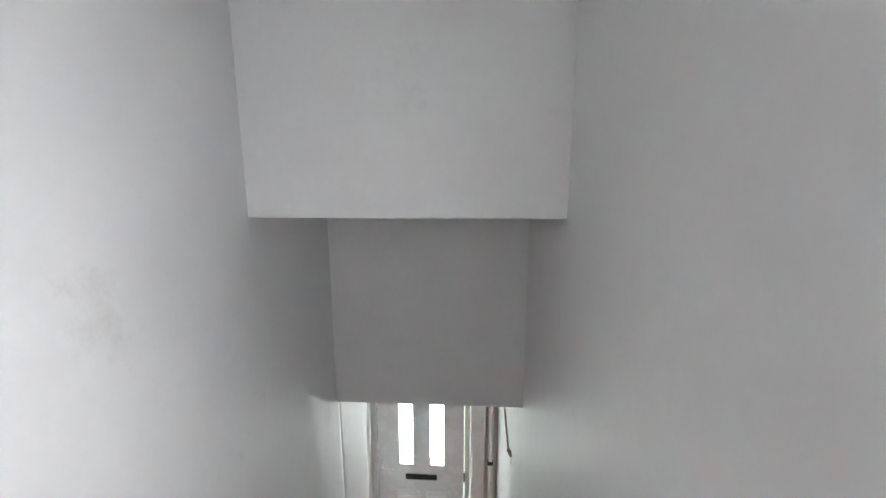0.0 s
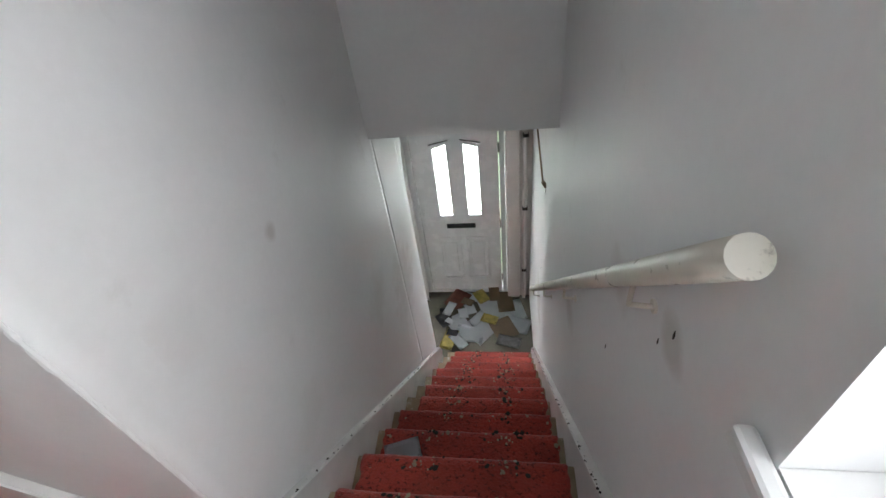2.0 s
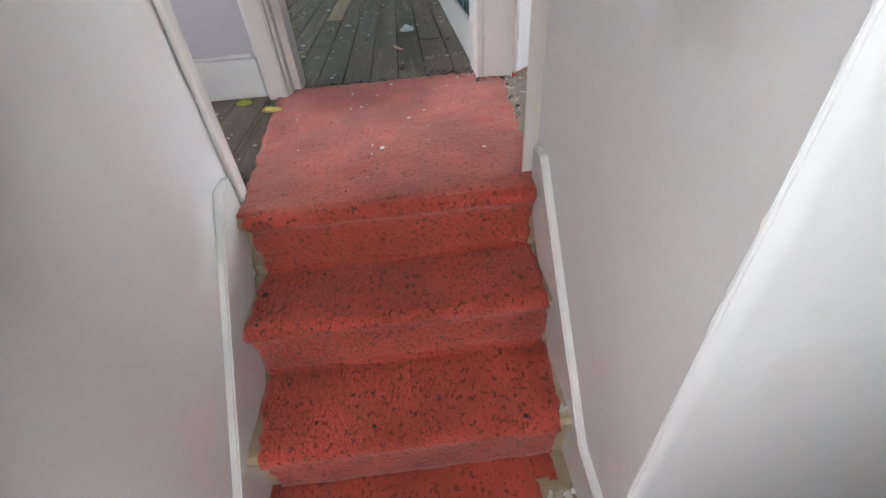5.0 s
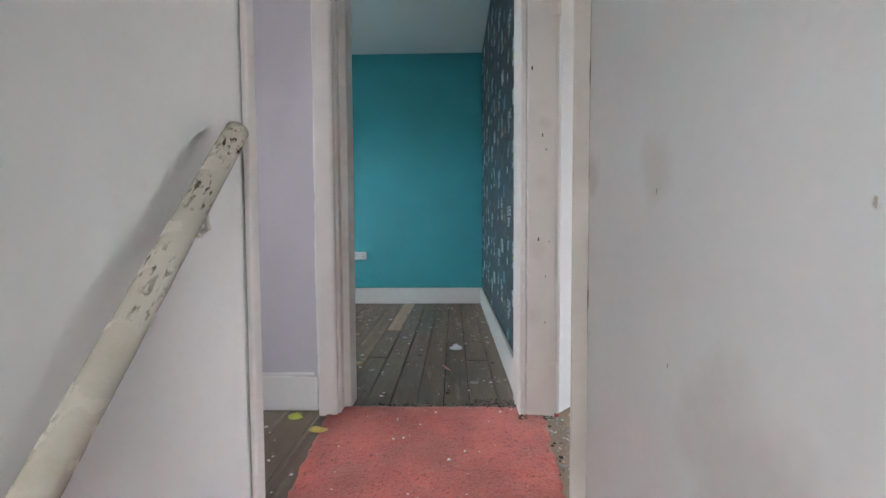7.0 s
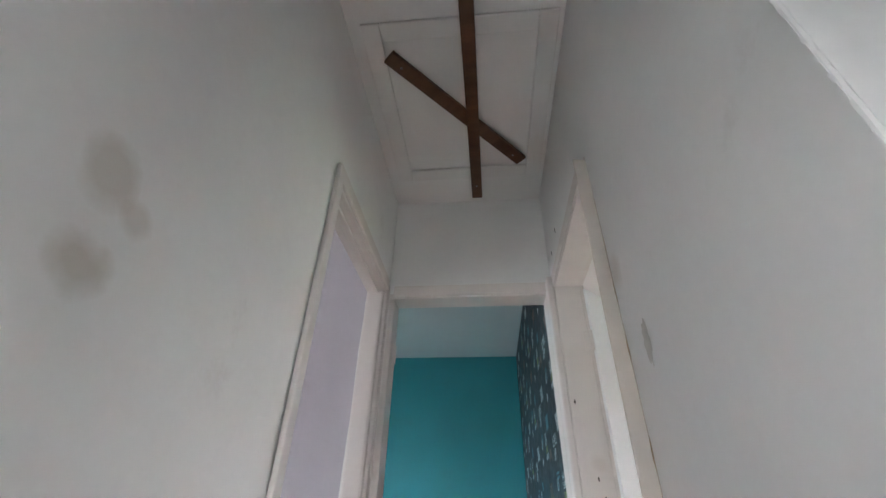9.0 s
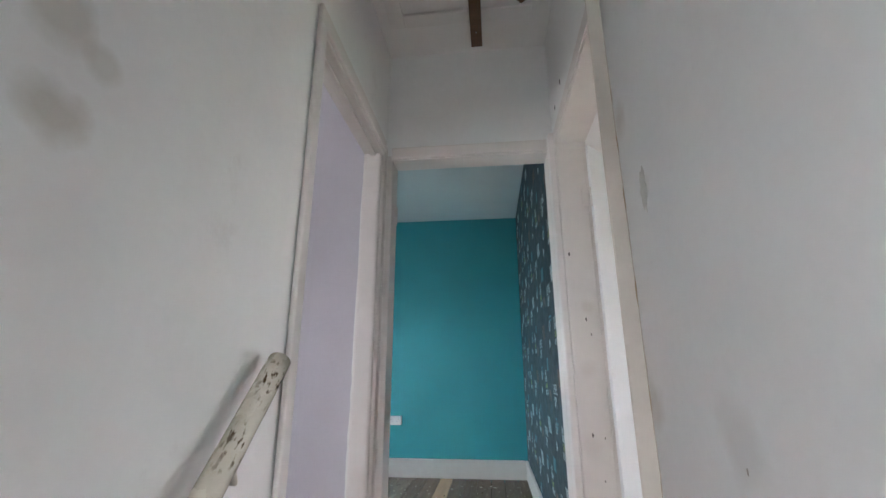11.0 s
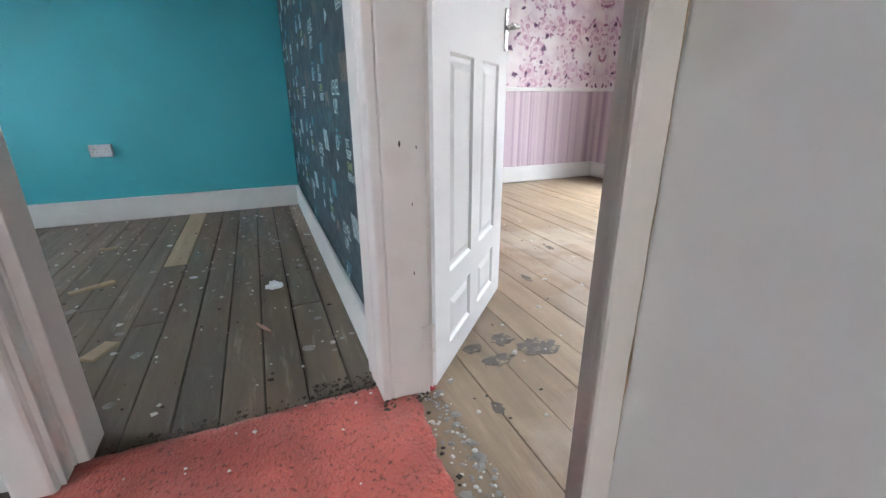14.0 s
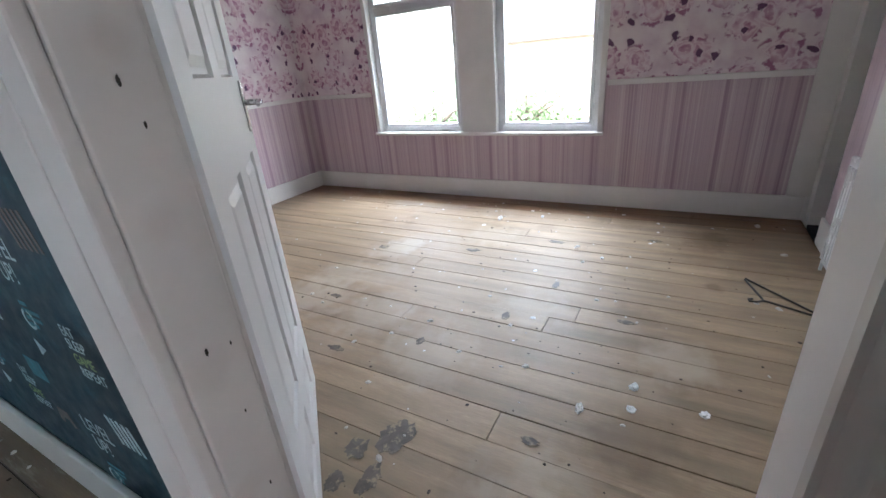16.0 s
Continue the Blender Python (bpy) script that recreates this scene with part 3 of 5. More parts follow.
solid("ceiling_teal_room", [(-2.7, TX, YD + 0.11, TY, 2.72, 2.85)], TEAL_CEIL, "pale painted bedroom ceiling", "ceiling")
solid("ceiling_pink_room", [(XR + 0.115, XF, YS2, PY, 2.72, 2.85)], CEILING, "white bedroom ceiling", "ceiling")
solid("ceiling_side_room", [(-3.2, XL - 0.09, -2.2, YD, 2.70, 2.85)], CEILING, "white side room ceiling", "ceiling")

# ragged unpainted margin where the lavender stops short of the door post and the skirting
bm = bmesh.new()
edge = [(-0.505 + 0.008 * noise.noise(Vector((z * 2.3, 3, 0))) + 0.004 * noise.noise(Vector((z * 19, 5, 0))), z) for z in (0.16 + 0.02 * k for k in range(94))]
prism(bm, edge + [(-0.4785, edge[-1][1]), (-0.4785, 0.16)], YD - 0.0065, YD - 0.0041, "y")
edge = [(x, 0.172 + 0.006 * noise.noise(Vector((x * 5, 8, 0))) + 0.003 * noise.noise(Vector((x * 40, 2, 0)))) for x in (-1.8 + 0.02 * k for k in range(65))]
prism(bm, [(-1.8, 0.159)] + edge + [(edge[-1][0], 0.159)], YD - 0.0062, YD - 0.0041, "y")
structure("trim_lavender_margin", bm, TRIM_WHITE, "ragged white margin round the lavender paint", "trim")

# bedroom wallpaper: roses above the dado, stripes below
solid("wallpaper_rose", [(XR + 0.117, XF - 0.003, PY - 0.003, PY - 0.0005, 0.97, 2.72), (XF - 0.003, XF - 0.0005, YS2 + 0.14, BW[1][0] - 0.02, 0.97, 2.72),
                         (XF - 0.003, XF - 0.0005, BW[0][1] + 0.02, PY - 0.003, 0.97, 2.72), (XF - 0.003, XF - 0.0005, BW[1][0] - 0.02, BW[0][1] + 0.02, HZ + 0.02, 2.72)],
      ROSE_PAPER, "pink and plum rose wallpaper above the dado", "wallpaper")
solid("wallpaper_stripe", [(XR + 0.117, XF - 0.003, PY - 0.003, PY - 0.0005, 0.15, 0.97), (XF - 0.003, XF - 0.0005, YS2 + 0.14, BW[1][0] - 0.02, 0.15, 0.97),
                           (XF - 0.003, XF - 0.0005, BW[0][1] + 0.02, PY - 0.003, 0.15, 0.97), (XF - 0.003, XF - 0.0005, BW[1][0] - 0.02, BW[0][1] + 0.02, 0.15, SZ - 0.02)],
      STRIPE_PAPER, "mauve striped wallpaper below the dado", "wallpaper")
solid("wallpaper_side", [(2.145, 3.34, YS2 + 0.0005, YS2 + 0.003, 0.15, 2.72), (XR + 0.1155, XR + 0.118, PD1 + 0.1, PY - 0.004, 0.15, 2.72)], STRIPE_PAPER,
      "mauve striped wallpaper beside the door", "wallpaper")
bm = bmesh.new()
for a in ((XR + 0.117, XF - 0.003, PY - 0.022, PY - 0.003, 0.945, 0.985), (XF - 0.022, XF - 0.003, BW[0][1] + 0.06, PY - 0.022, 0.945, 0.985), (XF - 0.022, XF - 0.003, YS2 + 0.14, BW[1][0] - 0.06, 0.945, 0.985)):
    box(bm, *a, bevel=0.006)
structure("trim_dado", bm, TRIM_WHITE, "white painted dado rail round the bedroom", "dado rail")


def skirting(name, runs, mat, label, high=0.165):
    bm = bmesh.new()
    for x0, x1, y0, y1 in runs:
        vs = box(bm, x0, x1, y0, y1, 0.0, high, bevel=0.006)
    return structure(name, bm, mat, label, "skirting board")


skirting("baseboard_teal", [(-2.6, TX - 0.024, TY - 0.02, TY), (TX - 0.024, TX - 0.004, YD + 0.16, TY)], TRIM_WHITE, "white painted skirting with teal brush edges", 0.175)
skirting("baseboard_lavender", [(-3.2, -0.50, YD - 0.028, YD - 0.004)], TRIM_WHITE, "white painted skirting board in the side room", 0.158)
skirting("baseboard_pink", [(XR + 0.14, XF - 0.003, PY - 0.024, PY - 0.003), (XF - 0.024, XF - 0.003, YS2 + 0.03, PY - 0.024), (2.15, 3.34, YS2 + 0.003, YS2 + 0.022)], TRIM_WHITE,
         "white painted skirting round the bedroom", 0.17)
solid("trim_bedroom_corner", [(XF - 0.012, XF - 0.003, YS2 + 0.005, YS2 + 0.138, 0.17, 2.72)], TRIM_WHITE, "bare pale strip of wall in the bedroom corner", "trim")


# ---- stairs ----
def stair_profile(run, tread_end, foot, push=0.0):
    """Nosings (along, z) from the top step down, as an outline; push moves it out along its face."""
    out = [(tread_end, run[0][1] + push)]
    for i, (a, z) in enumerate(run):
        below = run[i + 1][1] if i + 1 < len(run) else foot
        s = 1 if (tread_end < a) else -1
        out += [(a + s * (0.008 + push), z + push), (a + s * (0.020 + push), z - 0.008), (a + s * (0.021 + push), z - 0.022), (a + s * (0.006 + push), z - 0.036), (a + s * (push - 0.004), z - 0.05),
                (a + s * (push - 0.006), below + push)]
    return out


LONG = [(X0 + GO * i, ZQ - RISE * i) for i in range(12)]
SHORT = [(0.0, 0.0), (-0.205, -0.193), (-0.430, -0.387)]
bm = bmesh.new()
prism(bm, stair_profile(LONG, X0 - 0.3, ZH) + [(X0 - 0.3, ZH)], YP + 0.001, YC - 0.001, "y")
box(bm, XL + 0.001, X0 - 0.3, YP + 0.001, YC + 0.002, ZQ - 0.2, ZQ)
box(bm, XL - 0.02, XR + 0.02, YC + 0.002, 0.12, ZQ - 0.2, ZQ - 0.0005)
structure("stair_long_flight", bm, BARE_BOARD, "bare worn wooden stair under the carpet", "stairs")
bm = bmesh.new()
prism(bm, stair_profile(SHORT, 0.09, ZQ) + [(0.09, ZQ)], XL + 0.001, XR - 0.001, "x")
structure("stair_short_flight", bm, BARE_BOARD, "bare wooden steps under the carpet", "stairs")


def carpet_run(name, profile, a0, a1, axis, mat, label, seed, ragged, columns=60):
    """Carpet laid over a profile: many small facets, an uneven surface and frayed long edges."""
    rnd = random.Random(seed)
    dense = []
    for (u0, v0), (u1, v1) in zip(profile, profile[1:]):
        k = max(1, int(math.hypot(u1 - u0, v1 - v0) / 0.02))
        dense += [(u0 + (u1 - u0) * j / k, v0 + (v1 - v0) * j / k) for j in range(k)]
    dense.append(profile[-1])
    bm = bmesh.new()
    rows = []
    for j, (u, v) in enumerate(dense):
        row = []
        e0 = ragged[0](u, v) + rnd.uniform(0, 0.012)
        e1 = ragged[1](u, v) + rnd.uniform(0, 0.012)
        for c in range(columns + 1):
            a = a0 + e0 + (a1 - e1 - a0 - e0) * c / columns
            p = Vector((u, a, v)) if axis == "y" else Vector((a, u, v))
            p += noise.noise_vector(p * 14) * 0.0035 + noise.noise_vector(p * 70) * 0.0022
            row.append(bm.verts.new(p))
        rows.append(row)
    for r0, r1 in zip(rows, rows[1:]):
        for c in range(columns):
            bm.faces.new((r0[c], r0[c + 1], r1[c + 1], r1[c])).smooth = True
    ob = structure(name, bm, mat, label, "carpet")
    sol = ob.modifiers.new("pile", "SOLIDIFY")
    sol.thickness, sol.offset = 0.007, 0
    return ob


def patchy(seed, low, high, freq=3.1):
    return lambda u, v: low + (high - low) * max(0.0, noise.noise(Vector((u * freq + seed, v * 1.3, seed * 2.7))) + 0.15) ** 1.0


carpet_run("carpet_long_flight", stair_profile(LONG, X0 - 0.03, ZH + 0.02, 0.006)[:-1], YP + 0.035, YC - 0.03, "y", CARPET,
           "worn stained red carpet on the long flight", 3, (patchy(1.5, 0.0, 0.03), patchy(4.0, 0.0, 0.09)))
carpet_run("carpet_short_flight", stair_profile(SHORT, 0.02, ZQ, 0.006), XL + 0.022, XR - 0.022, "x", CARPET,
           "worn stained red carpet on the short flight", 4, (patchy(2.2, 0.0, 0.05), patchy(6.0, 0.0, 0.06)))
# carpet on the quarter landing, torn away in the corner
bm = bmesh.new()
N = 110
grid = {}
for i in range(N + 1):
    for j in range(N + 1):
        x, y = XL + 0.02 + (X0 - 0.012 - XL - 0.02) * i / N, YP + 0.033 + (-0.424 - YP - 0.033) * j / N
        p = Vector((x, y, ZQ + 0.007))
        p += noise.noise_vector(p * 14) * 0.0035 + noise.noise_vector(p * 70) * 0.0022
        grid[i, j] = bm.verts.new(p)
for i in range(N):
    for j in range(N):
        p = grid[i, j].co
        edge = 0.012 * noise.noise(p * 30) + 0.02 * noise.noise(p * 9)
        torn = p.x > X0 - 0.115 + edge and p.y > YC - 0.075 + edge and p.y < -0.50 + edge
        torn = torn or (p.x > X0 - 0.055 + edge and p.y > YC - 0.03)
        if not torn:
            bm.faces.new((grid[i, j], grid[i + 1, j], grid[i + 1, j + 1], grid[i, j + 1])).smooth = True
bmesh.ops.delete(bm, geom=[v for v in bm.verts if not v.link_faces], context="VERTS")
ob = structure("carpet_quarter_landing", bm, CARPET, "worn stained red carpet on the quarter landing", "carpet")
sol = ob.modifiers.new("pile", "SOLIDIFY")
sol.thickness, sol.offset = 0.007, 0
# faded strip over the landing
carpet_run("carpet_landing", [(0.985, 0.008), (0.02, 0.008), (-0.004, 0.007)], -0.372, 0.432, "x", CARPET_PALE, "faded red carpet strip across the landing", 9,
           (lambda u, v: 0.004 - 0.085 * u + 0.008 * noise.noise(Vector((u * 9, 1, 0))), lambda u, v: 0.004 - 0.10 * u + 0.012 * max(0, noise.noise(Vector((u * 7, 5, 0))))))


# strings beside the steps
def string_solid(name, axis, outline, a0, a1, label):
    bm = bmesh.new()
    prism(bm, outline, a0, a1, axis)
    bmesh.ops.bevel(bm, geom=list(bm.edges), offset=0.004, segments=2, affect="EDGES")
    return structure(name, bm, STRING, label, "stair string")


END = 2.69
string_solid("stair_string_party", "y", [(X0 - 0.10, ZQ + 0.19), (X0 + 0.06, ZQ + 0.12), (END, ZH + 0.30), (END + 0.09, ZH + 0.16), (END + 0.09, ZH), (END - 0.3, ZH), (X0 - 0.10, ZQ - 0.1)],
             YP + 0.001, YP + 0.033, "cream painted stair string with worn chipped edge")
bm = bmesh.new()
prism(bm, [(XR - 0.022, ZQ + 0.145), (X0 + 0.06, ZQ + 0.10), (END, ZH + 0.29), (END + 0.06, ZH + 0.17), (END + 0.06, ZH), (END - 0.3, ZH), (XR - 0.022, ZQ - 0.1)], 0.0, 0.030, "y")
for v in bm.verts:
    v.co.y = YC - 0.032 + v.co.y + 0.0425 * (v.co.x - XR)
bmesh.ops.bevel(bm, geom=list(bm.edges), offset=0.004, segments=2, affect="EDGES")
structure("stair_string_wall", bm, STRING, "cream painted stair string with worn chipped edge", "stair string")
string_solid("stair_string_short_side", "x", [(0.045, 0.10), (0.045, -0.05), (-0.38, ZQ + 0.005), (YC - 0.004, ZQ + 0.005), (YC - 0.004, ZQ + 0.143), (-0.50, ZQ + 0.17), (-0.02, 0.10)],
             XR - 0.022, XR - 0.001, "white painted sloping string beside the short flight")
string_solid("stair_string_short_back", "x", [(0.045, 0.10), (0.045, -0.05), (-0.38, ZQ + 0.005), (YP + 0.04, ZQ + 0.005), (YP + 0.04, ZQ + 0.145), (-0.52, ZQ + 0.165), (-0.02, 0.10)],
             XL + 0.001, XL + 0.022, "white painted sloping string under the handrail")


# ---- door frames ----
def door_lining(name, axis, at0, at1, c0, c1, label, stop_at=None, both=True):
    """Lining of a doorway: two jambs and a head. axis: the wall's normal. at0..at1: through the wall; c0..c1: clear width."""
    ob = thing(name, (0, 0, 0), label, "door frame", kind="structure")

    def piece(nm, u0, u1, w0, w1, z0, z1, bev=0.004):
        bm = bmesh.new()
        if axis == "x":
            box(bm, w0, w1, u0, u1, z0, z1, bevel=bev)
        else:
            box(bm, u0, u1, w0, w1, z0, z1, bevel=bev)
        part(nm, bm, TRIM, ob)
    piece("jamb", c0 - 0.029, c0, at0, at1, 0, DOOR)
    if both:
        piece("jamb", c1, c1 + 0.029, at0, at1, 0, DOOR)
    piece("head", c0 - 0.029, c1 + 0.029, at0, at1, DOOR, DOOR + 0.029)
    if stop_at:
        s0, s1 = stop_at
        piece("door_stop", c0, c0 + 0.013, s0, s1, 0, DOOR - 0.013, 0.003)
        if both:
            piece("door_stop", c1 - 0.013, c1, s0, s1, 0, DOOR - 0.013, 0.003)
        piece("door_stop", c0, c1, s0, s1, DOOR - 0.013, DOOR, 0.003)
    return ob


def architrave(name, axis, face, out, c0, c1, wide0, wide1, label, top=True, proud=0.016):
    """Boards round a doorway on a wall's face; out: the way they stand proud (+1 or -1)."""
    ob = thing(name, (0, 0, 0), label, "architrave", kind="structure")
    f0, f1 = sorted((face, face + proud * out))

    def piece(nm, u0, u1, z0, z1):
        bm = bmesh.new()
        if axis == "x":
            box(bm, f0, f1, u0, u1, z0, z1, bevel=proud * 0.3)
        else:
            box(bm, u0, u1, f0, f1, z0, z1, bevel=proud * 0.3)
        part(nm, bm, TRIM, ob)
    if wide0:
        piece("board", c0 - 0.006 - wide0, c0 - 0.006, 0, DOOR + 0.006)
    if wide1:
        piece("board", c1 + 0.006, c1 + 0.006 + wide1, 0, DOOR + 0.006)
    if top:
        piece("head_board", c0 - 0.006 - wide0, c1 + 0.006 + wide1, DOOR + 0.006, DOOR + 0.065)
    return ob


door_lining("door_frame_teal_room", "y", YD - 0.002, YD + 0.113, TD0, TD1, "pinkish white painted bedroom door frame")
door_lining("door_frame_side_room", "x", XL - 0.093, XL + 0.003, LD0, LD1, "cream painted side room door frame", (XL - 0.06, XL - 0.03), False)
door_lining("door_frame_front_bedroom", "x", XR - 0.003, XR + 0.118, PD0, PD1, "pinkish white painted bedroom door frame", None, False)
architrave("architrave_teal_room", "y", YD - 0.002, -1, TD0, TD1, 0, 0, "pinkish white architrave over the doorway")
architrave("architrave_side_room", "x", XL + 0.003, 1, LD0, LD1, 0.045, 0, "cream painted architrave by the handrail")
architrave("architrave_front_bedroom", "x", XR - 0.003, -1, PD0 + 0.026, PD1, 0, 0, "pinkish white architrave with nail holes", proud=0.006)
architrave("architrave_bedroom_inside", "x", XR + 0.118, 1, PD0, PD1, 0.07, 0.06, "pale painted architrave inside the bedroom")
bm = bmesh.new()
prism(bm, [(0.4385, 0.0745), (0.401, 0.0685), (0.3985, 0.0705), (0.399, 0.074), (0.403, 0.079), (0.407, 0.0795), (0.409, 0.083), (0.412, 0.093), (0.416, 0.098), (0.418, 0.104), (0.422, 0.117), (0.426, 0.121), (0.4385, 0.1215)],
      0, DOOR + 0.006, "z")
for v in list(bm.verts):
    v.co.x += 0.002 * noise.noise(Vector((v.co.y * 30, v.co.z * 3, 1)))
structure("trim_bedroom_jamb", bm, material("aged_cream_paint", (0.60, 0.545, 0.495), 0.45, 3, 0.05, 25, 0.2, stain=(0.34, 0.28, 0.22), stain_at=0.70, stain_scale=7, stain_amount=0.5), "thick painted moulded architrave on the landing", "trim")
bm = bmesh.new()
tube(bm, [(0.4380 + 0.0012 * noise.noise(Vector((0, 2, z * 25))), 0.0742, z) for z in (0.55 + 0.012 * k for k in range(112))],
     [0.0004 + 0.0024 * max(0.0, noise.noise(Vector((7, 0, k * 0.16)))) for k in range(112)], 6)
structure("trim_paint_crack", bm, material("brown_paint_crack", (0.36, 0.26, 0.16), 0.9, 20, 0.2, 60, 0.3), "thin brown crack in the paint beside the doorway", "trim")
# paint-thick posts between the doorways
for nm, pieces in (("door_post_west", ((-0.478, -0.392, LD1, YD - 0.006, 0.012), (-0.394, TD0 - 0.0295, LD1 + 0.022, YD - 0.003, 0.014))),
                   ("door_post_east", ((TD1 + 0.0295, XR + 0.119, PD1, YD - 0.003, 0.005), (TD1 + 0.0008, TD1 + 0.029, PD1 + 0.002, YD - 0.0025, 0.006)))):
    bm = bmesh.new()
    for x0, x1, y0, y1, bev in pieces:
        box(bm, x0, x1, y0, y1, 0, DOOR + 0.06, bevel=bev)
    structure(nm, bm, TRIM, "thickly painted pinkish post between doorways", "door post")


# ---- doors ----
def panel_face(bm, wide, high, thick, panels, depth=0.009, slope=0.016):
    """A door leaf along x, from x=0, both faces recessed at the panels, with raised fields."""
    for side in (0, 1):
        y = 0.0 if side == 0 else thick
        inward = 1 if side == 0 else -1
        xs = sorted({0, wide, *(p[0] for p in panels), *(p[1] for p in panels)})
        zs = sorted({0, high, *(p[2] for p in panels), *(p[3] for p in panels)})
        for a, b in zip(xs, xs[1:]):
            for c, d in zip(zs, zs[1:]):
                inside = any(p[0] <= a and b <= p[1] and p[2] <= c and d <= p[3] for p in panels)
                if not inside:
                    bm.faces.new([bm.verts.new(q) for q in ((a, y, c), (b, y, c), (b, y, d), (a, y, d))])
        for x0, x1, z0, z1 in panels:
            rings = []
            for inset, dep in ((0, 0), (slope * 0.5, depth), (slope * 1.3, depth), (slope * 2.6, depth * 0.25)):
                rings.append([bm.verts.new(q) for q in ((x0 + inset, y + inward * dep, z0 + inset), (x1 - inset, y + inward * dep, z0 + inset),
                                                        (x1 - inset, y + inward * dep, z1 - inset), (x0 + inset, y + inward * dep, z1 - inset))])
            for r0, r1 in zip(rings, rings[1:]):
                for k in range(4):
                    bm.faces.new((r0[k], r0[(k + 1) % 4], r1[(k + 1) % 4], r1[k]))
            bm.faces.new(rings[-1])
    for q in (((0, 0, 0), (0, thick, 0), (0, thick, high), (0, 0, high)), ((wide, 0, 0), (wide, thick, 0), (wide, thick, high), (wide, 0, high)),
              ((0, 0, 0), (wide, 0, 0), (wide, thick, 0), (0, thick, 0)), ((0, 0, high), (wide, 0, high), (wide, thick, high), (0, thick, high))):
        bm.faces.new([bm.verts.new(p) for p in q])
    bmesh.ops.remove_doubles(bm, verts=bm.verts, dist=0.0005)


def hinge(parent, x, y, z):
    bm = bmesh.new()
    tube(bm, [(x, y, z - 0.045), (x, y, z + 0.045)], 0.007, 10)
    box(bm, x - 0.034, x, y - 0.002, y + 0.002, z - 0.045, z + 0.045)
    box(bm, x, x + 0.002, y, y + 0.034, z - 0.045, z + 0.045)
    for dz in (-0.03, 0, 0.03):
        box(bm, x - 0.024, x - 0.017, y - 0.004, y, z + dz - 0.004, z + dz + 0.004)
    return part("hinge", bm, TRIM, parent, "paint-covered butt hinge")


LEAF_W, LEAF_H = 0.80, 1.995
bedroom_door = thing("door_front_bedroom", (0.578, 0.898, 0.022), "white six-panel bedroom door standing wide open", "door", turn=46.0, kind="structure")
bm = bmesh.new()
panel_face(bm, LEAF_W, LEAF_H, 0.036, [(0.125, 0.345, 0.085, 0.255), (0.445, 0.665, 0.085, 0.255), (0.125, 0.345, 0.345, 0.985), (0.445, 0.665, 0.345, 0.985),
                                       (0.125, 0.345, 1.195, 1.865), (0.445, 0.665, 1.195, 1.865)])
leaf = part("leaf", bm, DOOR_WHITE, bedroom_door)


def lever(parent, x, y, z, out, long=-0.105):
    bm = bmesh.new()
    box(bm, x - 0.02, x + 0.02, min(y, y + out * 0.007), max(y, y + out * 0.007), z - 0.085, z + 0.065, bevel=0.003)
    plate = part("handle_plate", bm, CHROME, parent, "chrome handle plate")
    bm = bmesh.new()
    tube(bm, [(x, y, z), (x, y + out * 0.04, z), (x + long * 0.15, y + out * 0.05, z), (x + long, y + out * 0.05, z - 0.004)], [0.009, 0.009, 0.009, 0.006], 10)
    part("lever", bm, CHROME, plate, "chrome lever")


lever(leaf, LEAF_W - 0.055, 0.0, 1.12, -1)
lever(leaf, LEAF_W - 0.055, 0.036, 1.12, 1)
for nm, y in (("hinge_low", 0.20), ("hinge_top", 1.76)):
    h = thing("door_hinge", (0.566, 0.893, y), "paint-covered butt hinge on the door post", "hinge", "door hinges", kind="structure")
    hinge(h, 0, 0, 0)
h = thing("door_hinge", (TD0 + 0.004, YD + 0.085, 1.77), "paint-covered butt hinge on the door post", "hinge", "door hinges", turn=90, kind="structure")
hinge(h, 0, 0, 0)

# front door, white plastic with two slim glazed panes
front_door = thing("door_front", (XD + 0.004, 0, ZH), "white plastic front door with two slim frosted panes", "door", kind="structure")
bm = bmesh.new()
for a in ((0, 0.07, FD0 + 0.001, FD0 + 0.055, 0.03, 2.085), (0, 0.07, FD1 - 0.055, FD1 - 0.001, 0.03, 2.085), (0, 0.07, FD0 + 0.055, FD1 - 0.055, 2.03, 2.085), (0, 0.09, FD0 + 0.001, FD1 - 0.001, 0.0, 0.03)):
    box(bm, *a, bevel=0.006)
part("frame", bm, UPVC, front_door)
PANES = ((-0.722, -0.580), (-1.012, -0.870))
PZ0, PZ1, PZ2 = 1.105, 1.865, 1.905
d0, d1 = FD0 + 0.058, FD1 - 0.058
bm = bmesh.new()
for a in ((d0, d1, 0.032, PZ0), (d0, PANES[1][0], PZ0, PZ2), (PANES[1][1], PANES[0][0], PZ0, PZ2), (PANES[0][1], d1, PZ0, PZ2), (d0, d1, PZ2, 2.027)):
    box(bm, 0.018, 0.062, a[0], a[1], a[2], a[3])
